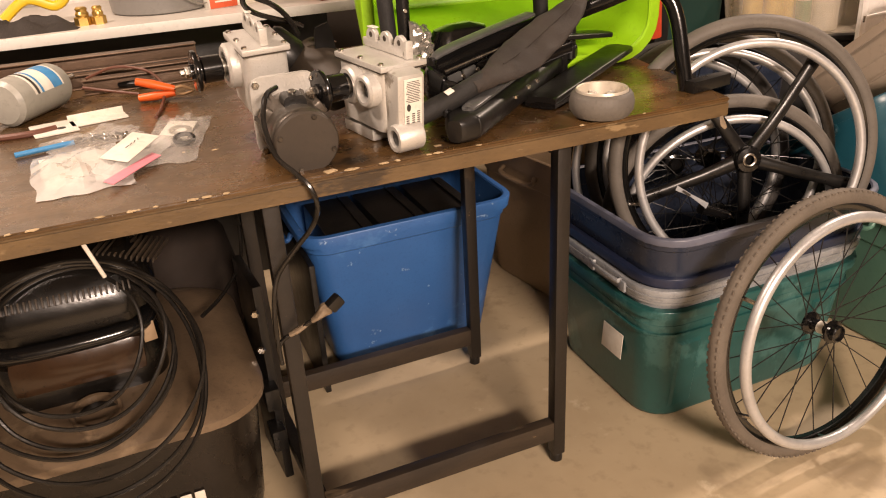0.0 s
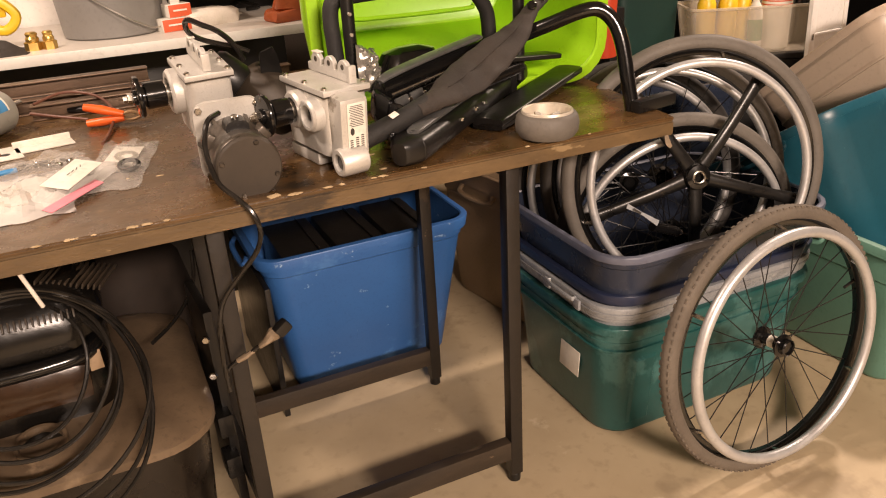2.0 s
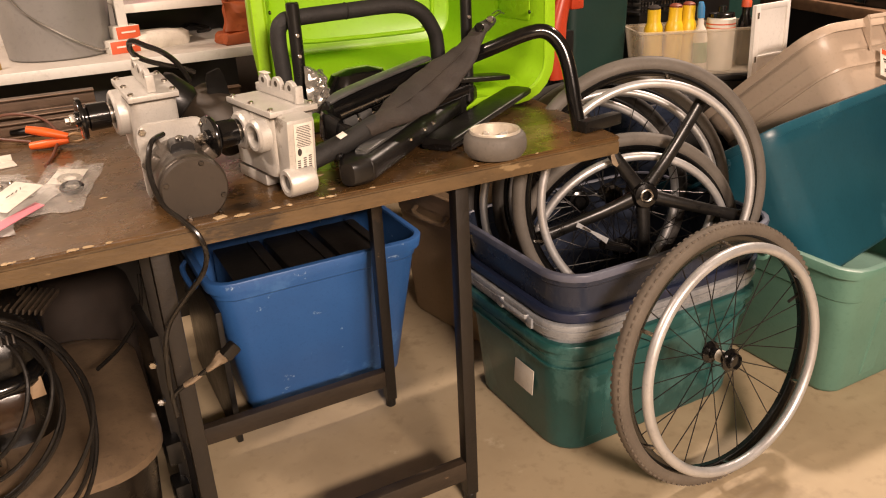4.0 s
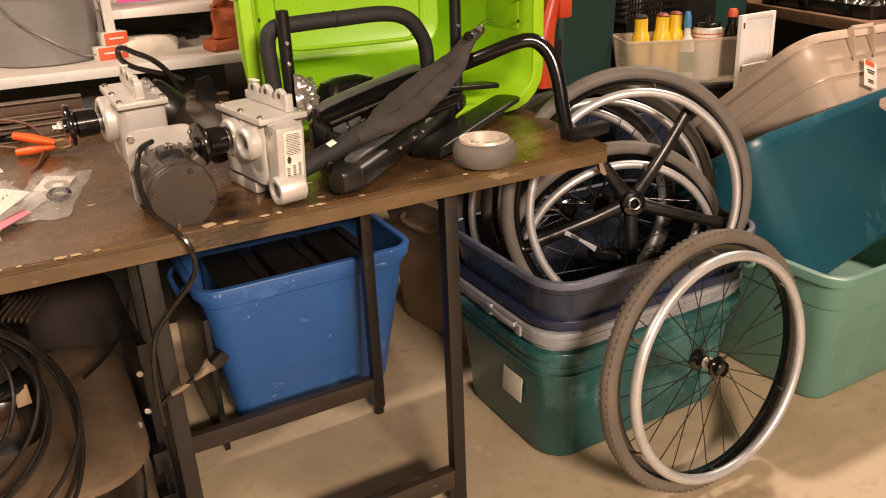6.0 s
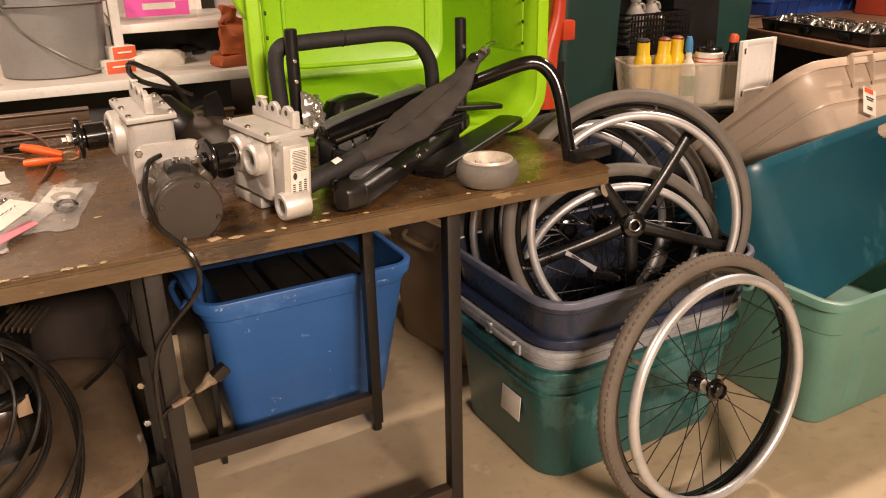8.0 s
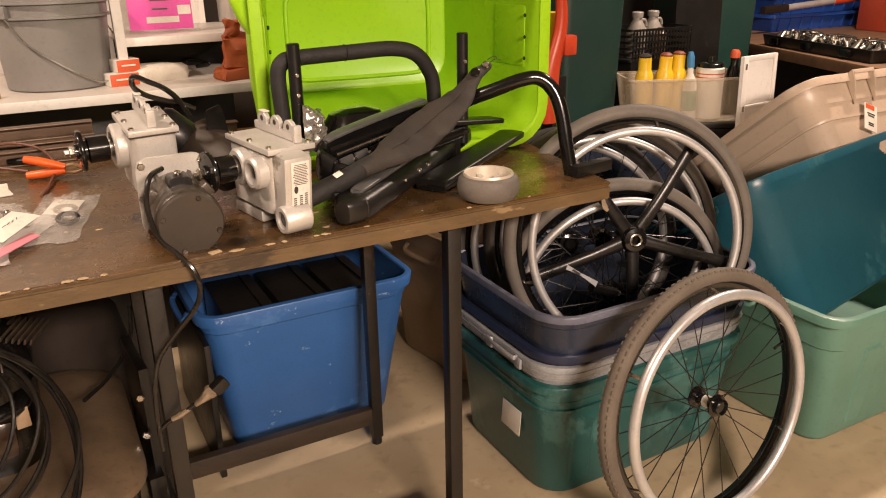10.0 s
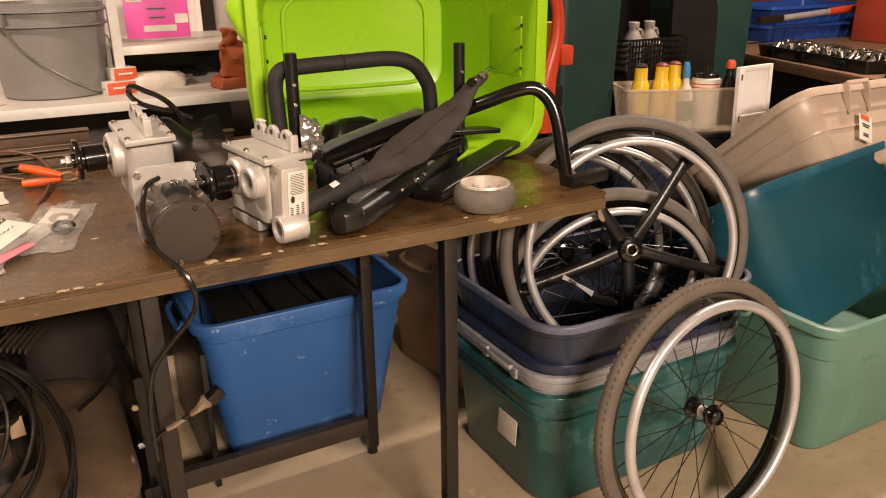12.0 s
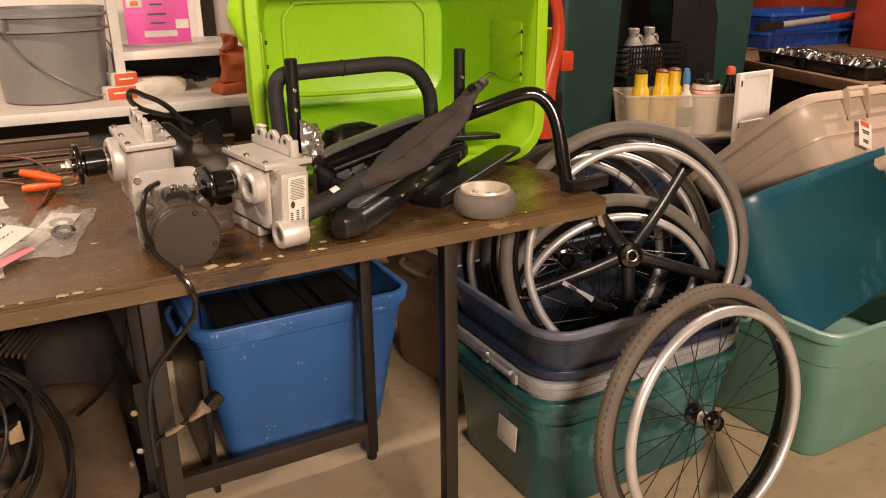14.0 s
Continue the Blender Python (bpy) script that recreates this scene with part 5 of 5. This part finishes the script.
for z in (0.14, 0.22, 0.33, 0.41):
    part("bolt", turned(0.008, 0.01, facing((0.262, 1.345, z), (-0.3, -1, 0.1)), 0.002, 6), STEEL, t)

# black blocks that fill the blue bin
for x, y, rx, rz in ((0.556, 1.815, 0, 0), (0.692, 1.815, 0, 1), (0.828, 1.815, 0, 0)):
    t = thing("bin_block", pose(x, y, 0.016, rx, 0, rz), "black block standing in the blue bin", "panel", "panels in the bin")
    part("sheet", box(0.124, 0.235, 0.352, None, 0.008), BLACK, t)
    part("edge_rib", box(0.003, 0.22, 0.006, at(0.03, 0, 0.352), 0.001), BLACK_GLOSS, t)

# strap sticker and small part in the navy tote
t = thing("strap_tag", at(0, 0, 0), "white and black printed strap tag", "tag")
part("ribbon", sweep([(1.105, 1.20, 0.54), (1.136, 1.19, 0.52), (1.171, 1.18, 0.494)], [(0.006, 0.0012), (0.003, 0.0012), (0.007, 0.0012)], 8, up=(-0.5, -0.6, 0.6)), GREY_CLEAR, t)
part("print_bar", box(0.02, 0.001, 0.004, pose(1.122, 1.189, 0.527, 0, 35, -18)), INK, t)
t = thing("quick_release_axle", at(0, 0, 0), "black axle tube with a bright tip", "axle")
part("tube", sweep([(1.195, 1.225, 0.465), (1.262, 1.222, 0.438)], 0.011, 14), BLACK_GLOSS, t)
part("tip", sweep([(1.26, 1.222, 0.439), (1.272, 1.221, 0.434)], 0.007, 10), STEEL, t)
t = thing("paper_tag", at(0, 0, 0), "torn white paper tag tied at the bench corner", "tag")
part("paper", sweep([(1.088, 1.078, 0.722), (1.090, 1.074, 0.709), (1.097, 1.073, 0.70)], [(0.004, 0.001), (0.006, 0.001), (0.003, 0.001)], 8, up=(0, -1, 0)), TAPE, t)

# ---- back of the room ----


def tall_bin(m, w, d, h, label):
    t = thing("tall_bin", m, label, "bin", "dark green bins")
    part("body", loft([rounded(w * 0.82, d * 0.82, 0.03, 0, 6), rounded(w * 0.98, d * 0.98, 0.035, h - 0.05, 6), rounded(w * 0.96, d * 0.96, 0.035, h - 0.05, 6), rounded(w * 0.8, d * 0.8, 0.03, 0.01, 6)]), GREEN_BIN, t)
    part("rim", loft([rounded(w, d, 0.04, h - 0.06, 6), rounded(w * 1.03, d * 1.03, 0.04, h - 0.055, 6), rounded(w * 1.03, d * 1.03, 0.04, h, 6), rounded(w * 0.96, d * 0.96, 0.035, h, 6), rounded(w * 0.96, d * 0.96, 0.035, h - 0.06, 6)], closed=True), GREEN_BIN, t)


tall_bin(pose(1.85, 2.26, 0, 0, 0, 0), 0.27, 0.42, 1.25, "tall bottle-green plastic bin against the wall")
tall_bin(pose(2.83, 2.55, 0, 0, 0, 0), 0.27, 0.40, 1.30, "tall bottle-green plastic bin behind the bottles")

BB = pose(2.106, 1.946, 0, 0, 0, -24.4)
cab = thing("low_cabinet", BB, "low black cabinet carrying the bottle bin", "cabinet")
part("carcass", box(0.43, 0.27, 0.60, at(0.04, 0.03, 0), 0.006), BLACK, cab)
part("step", box(0.18, 0.05, 0.543, at(0.215, -0.166, 0), 0.006), BLACK, cab)
part("top", box(0.44, 0.28, 0.018, at(0.04, 0.03, 0.602), 0.004), BLACK, cab)

cb = thing("clear_bin", BB @ at(0, 0, 0.6205), "cloudy clear plastic bin full of bottles", "bin")
def bin_ring(w, d, r, z):
    return [p + Vector((0.039, 0, 0)) for p in rounded(w, d, r, z)]


part("shell", loft([bin_ring(0.40, 0.17, 0.03, 0), bin_ring(0.44, 0.196, 0.03, 0.142), bin_ring(0.434, 0.190, 0.03, 0.142), bin_ring(0.394, 0.164, 0.028, 0.004)]), CLEAR_BIN, cb)
part("rim", loft([bin_ring(0.44, 0.196, 0.03, 0.136), bin_ring(0.450, 0.206, 0.03, 0.138), bin_ring(0.450, 0.206, 0.03, 0.145), bin_ring(0.434, 0.190, 0.03, 0.145)], closed=True), CLEAR_BIN, cb)


def bottle(m, h, r, mat, cap_mat, label, cap=0.03, neck=0.4, lab=None):
    t = thing("bottle", m, label, "bottle", "bottles in the bin")
    part("flask", lathe([(r * 0.9, 0), (r, 0.006), (r, h * 0.62), (r * 0.85, h * 0.74), (r * neck, h * 0.86), (r * neck, h)], n=24), mat, t)
    part("cap", lathe([(r * neck * 1.25, h - 0.004), (r * neck * 1.25, h + cap * 0.6), (r * neck * 0.8, h + cap)], n=16), cap_mat, t)
    if lab:
        part("label_band", lathe([(r * 1.015, h * 0.18), (r * 1.015, h * 0.55)], n=24), lab, t)


def squeeze_bottle(m, cap_mat, label):
    t = thing("squeeze_bottle", m, label, "bottle", "bottles in the bin")
    part("flask", lathe([(0.027, 0), (0.0295, 0.005), (0.0295, 0.130), (0.0285, 0.148), (0.0235, 0.160), (0.021, 0.166), (0.0205, 0.206)], n=28), YELLOW, t)
    part("cap", lathe([(0.0205, 0.205), (0.0205, 0.211), (0.012, 0.217), (0.006, 0.218)], n=20), cap_mat, t)


for x, y, rx, ry, cm in ((-0.119, -0.044, 3, -2, BROWN), (-0.059, -0.042, 0, 2, CAP_RED), (-0.008, -0.02, -3, 3, CAP_RED)):
    squeeze_bottle(BB @ pose(x, y, 0.626, rx, ry, 0), cm, "yellow plastic squeeze bottle with a dark cap")
bottle(BB @ pose(0.034, -0.06, 0.626, 0, -3, 0), 0.175, 0.0225, LABEL, BLUE_PRINT, "white glue bottle with a green label", 0.045, 0.42, GREEN_LABEL)
t = thing("round_tub", BB @ at(0.105, -0.03, 0.626), "round pot with a cream paper label and dark lid", "pot", "bottles in the bin")
part("pot", turned(0.045, 0.166, None, 0.004, 28), LABEL, t, "cream paper label")
for k in range(2):
    part("print_band", lathe([(0.0453, 0.145 - 0.012 * k), (0.0453, 0.149 - 0.012 * k)], None, 28), RED_PRINT, t)
part("lid", lathe([(0.041, 0.166), (0.040, 0.178), (0.036, 0.181), (0.014, 0.183), (0.012, 0.20), (0.008, 0.201)], n=24), BLACK_GLOSS, t)
bottle(BB @ at(0.211, 0.03, 0.626), 0.19, 0.026, BLACK_GLOSS, RED_PRINT, "dark glass bottle with a red cap", 0.022, 0.5)
cr = thing("wire_crate", at(2.328, 2.35, 0.765), "black plastic mesh crate of bottles", "crate")
for k in range(6):
    z = 0.022 * k
    part("slat", loft([rounded(0.31, 0.2, 0.02, z), rounded(0.31, 0.2, 0.02, z + 0.009), rounded(0.304, 0.194, 0.02, z + 0.009), rounded(0.304, 0.194, 0.02, z)], closed=True), BLACK, cr)
for i in range(20):
    part("stave", box(0.004, 0.005, 0.118, at(-0.1425 + 0.015 * i, -0.0985, 0)), BLACK, cr)
part("floor_plate", box(0.30, 0.19, 0.004, at(0, 0, 0)), BLACK, cr)
part("stand", box(0.28, 0.18, 0.765, at(0, 0, -0.765), 0.004), BLACK, cr)


def jug(m, label):
    t = thing("jug", m, label, "jug", "jugs in the crate")
    part("flask", lathe([(0.036, 0), (0.04, 0.006), (0.04, 0.085), (0.036, 0.105), (0.022, 0.132), (0.017, 0.14), (0.017, 0.15)], n=26), JUG, t)
    part("cap", lathe([(0.021, 0.148), (0.022, 0.166), (0.019, 0.169)], n=20), JUG, t, "pale screw cap")
    part("grip", sweep([(0.02, 0, 0.138), (0.038, 0, 0.136), (0.045, 0, 0.115), (0.04, 0, 0.085)], 0.006, 10), JUG, t)


jug(at(2.28, 2.345, 0.7695), "milky white plastic jug in the crate")
jug(at(2.372, 2.36, 0.7695), "milky white plastic jug in the crate")
t = thing("amber_bottle", pose(2.35, 2.29, 0.7695), "small dusty amber bottle behind the crate mesh", "bottle")
part("flask", lathe([(0.028, 0), (0.031, 0.006), (0.031, 0.075), (0.02, 0.095), (0.012, 0.10), (0.012, 0.112)], n=24), DUST, t)
wp = thing("white_shutter", pose(2.232, 1.712, 0.5435, -2, 0, 6) @ Matrix.Diagonal((0.86, 1, 1, 1)), "white painted panel with hinges, standing on edge", "panel")
part("board", box(0.20, 0.008, 0.30, None, 0.002), WHITE_PANEL, wp)
for x, z, w, h in ((-0.086, 0.0, 0.028, 0.30), (0.091, 0.0, 0.018, 0.30), (0.005, 0.284, 0.154, 0.016), (0.005, 0.136, 0.158, 0.012), (0.005, 0.0, 0.154, 0.014)):
    part("stile" if h > 0.2 else "rail", box(w, 0.006, h, at(x, -0.0072, z), 0.0015), WHITE_PANEL, wp)
for z in (0.13, 0.26):
    part("hinge", box(0.008, 0.004, 0.018, at(-0.088, -0.0115, z), 0.001), STEEL, wp)

# Added black board; it darkens the left of the bin behind the crate.
db = thing("shade_panel", pose(2.615, 2.335, 0, -2, 0, 0), "tall black board added to darken the gap behind the crate", "board")
part("board", box(0.25, 0.016, 1.35, None, 0.003), BLACK, db)
# Black backdrop, added to turn the lit wall behind the bins dark.
bc = thing("dark_backdrop", at(2.6, 3.1, 0), "black backdrop added for the unlit back of the room", "cabinet")
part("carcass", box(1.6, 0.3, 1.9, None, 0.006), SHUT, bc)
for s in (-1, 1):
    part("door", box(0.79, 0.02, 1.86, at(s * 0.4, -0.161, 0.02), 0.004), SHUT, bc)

rh = thing("red_hand_tool", at(0, 0, 0), "red plastic handle of a standing tool", "tool")
part("handle", sweep([(1.60, 1.95, 0.66), (1.595, 1.95, 0.80), (1.625, 1.95, 0.93), (1.625, 1.95, 1.02), (1.60, 1.95, 1.12), (1.59, 1.95, 1.3)], [(0.03, 0.02), (0.03, 0.02), (0.022, 0.018), (0.018, 0.016), (0.02, 0.016), (0.02, 0.016)], 14, up=(0, 1, 0)), RED, rh)
part("clamp", box(0.045, 0.04, 0.06, at(1.655, 1.95, 0.86), 0.008), RED, rh)
part("stem", box(0.05, 0.03, 0.80, at(1.63, 1.96, 0.0), 0.008), BLACK, rh)
yc = thing("yellow_cup", at(1.66, 2.06, 0.86), "yellow plastic funnel on a stand", "funnel")
part("cone", lathe([(0.02, 0), (0.034, 0.09), (0.042, 0.12), (0.04, 0.12), (0.03, 0.09), (0.016, 0.004)], n=28), YELLOW, yc)
part("stand", turned(0.016, 0.86, at(0, 0, -0.86), 0.002, 16), BLACK, yc)

tb = thing("side_bench", pose(0, 0, 0), "brown wooden side bench covered in sockets and trays", "workbench")

# Invented board, there only to darken the lit floor next to the bin.
t = thing("shade_panel", at(0.43, 1.82, 0.0), "dark board added to darken the floor beside the blue bin", "board")
part("board", box(0.014, 0.44, 0.35, None, 0.003), BLACK, t)
BM = pose(3.13, 2.499, 0, 0, 0, 71)
part("top", box(2.2, 1.5, 0.045, BM @ at(-0.45, -0.75, 0.705), 0.004), WOOD, tb)
# Solid black body gives the shade of the space under the top.
part("carcass", box(1.9, 1.2, 0.66, BM @ at(-0.45, -0.78, 0.02), 0.004), BLACK, tb, "black block standing in for shade under the top")
for s in (-1.45, 0.55):
    for q in (-0.07, -1.42):
        part("leg", box(0.07, 0.07, 0.705, BM @ at(s, q, 0), 0.004), WOOD, tb)


def socket_tray(m, seed, L, W, label):
    t = thing("socket_tray", m, label, "tool tray", "socket trays on the bench")
    part("tray", loft([rounded(L - 0.02, W - 0.02, 0.012, 0, 4), rounded(L, W, 0.014, 0.048, 4), rounded(L - 0.02, W - 0.02, 0.012, 0.048, 4), rounded(L - 0.035, W - 0.035, 0.01, 0.026, 4)]), BLACK, t)
    for q in (-0.3, 0.05, 0.36):
        part("latch", box(0.06, 0.01, 0.03, at(q * L, W / 2, 0.01), 0.003), BLACK_GLOSS, t)
    rnd = random.Random(seed)
    nx, ny = int(L / 0.037), int(W / 0.045)
    for i in range(nx):
        for j in range(ny):
            if rnd.random() < 0.14:
                continue
            r = rnd.uniform(0.008, 0.0155)
            x, y = (i + 0.5) / nx * (L - 0.06) - L / 2 + 0.03, (j + 0.5) / ny * (W - 0.05) - W / 2 + 0.025
            part("socket", lathe([(r, 0), (r, 0.028), (r * 0.65, 0.029), (r * 0.6, 0.012)], pose(x, y, 0.036, rnd.uniform(-35, 75), rnd.uniform(-40, 60), 0), 12), STEEL, t)
    for k in range(3):
        x = (k - 1) * L * 0.3
        part("ratchet_handle", sweep([(x - 0.07, -0.03, 0.062), (x, -0.02, 0.066), (x + 0.06, 0.0, 0.064)], [(0.007, 0.006), (0.009, 0.007), (0.006, 0.005)], 10), STEEL, t)


socket_tray(BM @ pose(-0.36, -0.145, 0.75, 0, 0, 2), 1, 0.70, 0.24, "long black plastic tray of chrome sockets and ratchets")
socket_tray(BM @ pose(-0.98, -0.16, 0.75, 0, 0, -3), 2, 0.42, 0.22, "short black plastic tray of chrome sockets")


def blue_crate(m, h):
    t = thing("blue_crate", m, "blue plastic stacking crate with ribbed sides", "crate", "blue crates")
    part("shell", loft([rounded(0.70, 0.38, 0.02, 0, 4), rounded(0.74, 0.42, 0.02, h, 4), rounded(0.725, 0.405, 0.02, h, 4), rounded(0.685, 0.365, 0.018, 0.006, 4)]), BLUE_TRAY, t)
    part("rim", loft([rounded(0.74, 0.42, 0.02, h - 0.018, 4), rounded(0.765, 0.445, 0.024, h - 0.016, 4), rounded(0.765, 0.445, 0.024, h, 4), rounded(0.725, 0.405, 0.02, h, 4)], closed=True), BLUE_TRAY, t)
    for i in range(9):
        part("rib", box(0.008, 0.012, h - 0.022, pose(-0.32 + 0.08 * i, -0.196, 0.004, 8, 0, 0), 0.002), BLUE_TRAY, t)


blue_crate(pose(4.0, 3.02, 0.75, 0, 0, -2), 0.085)
blue_crate(pose(4.01, 3.03, 0.8275, 0, 0, -1), 0.10)
wr = thing("pipe_wrench", Matrix(), "long tool with a red handle and bright shank", "tool")
p0, p1, p2, p3 = Vector((3.47, 2.77, 0.868)), Vector((3.64, 2.77, 0.874)), Vector((4.0, 2.77, 0.893)), Vector((4.62, 2.77, 0.926))
part("head", sweep([p0, p1], [(0.016, 0.02)] * 2, 12, square=0.5), LEG_PAINT, wr)
part("shank", sweep([p1, p2], [(0.012, 0.016)] * 2, 12), SILVER, wr)
part("grip", sweep([p2, p3], [(0.013, 0.019), (0.015, 0.023)], 14), RED, wr)


def red_chest(m, w, d, h):
    t = thing("tool_chest", m, "red-orange metal tool chest", "tool chest", "red tool chests")
    part("case", box(w, d, h, None, 0.01), CHEST_RED, t)
    part("lid", box(w + 0.01, d + 0.01, 0.035, at(0, 0, h + 0.0005), 0.008), CHEST_RED, t)
    part("latch", box(0.04, 0.01, 0.05, at(-w * 0.25, -d / 2 - 0.004, h - 0.03), 0.003), STEEL, t)
    part("drawer_front", box(w - 0.03, 0.008, h * 0.55, at(0, -d / 2 - 0.003, 0.02), 0.003), CHEST_RED, t)


red_chest(pose(4.30, 2.50, 0.75, 0, 0, -8), 0.50, 0.28, 0.26)
red_chest(pose(4.62, 3.45, 0.75, 0, 0, 0), 0.60, 0.24, 0.26)
st = thing("chest_stand", at(4.62, 3.45, 0), "black stand under a red tool chest", "stand")
part("body", box(0.58, 0.23, 0.7495, None, 0.004), BLACK, st)
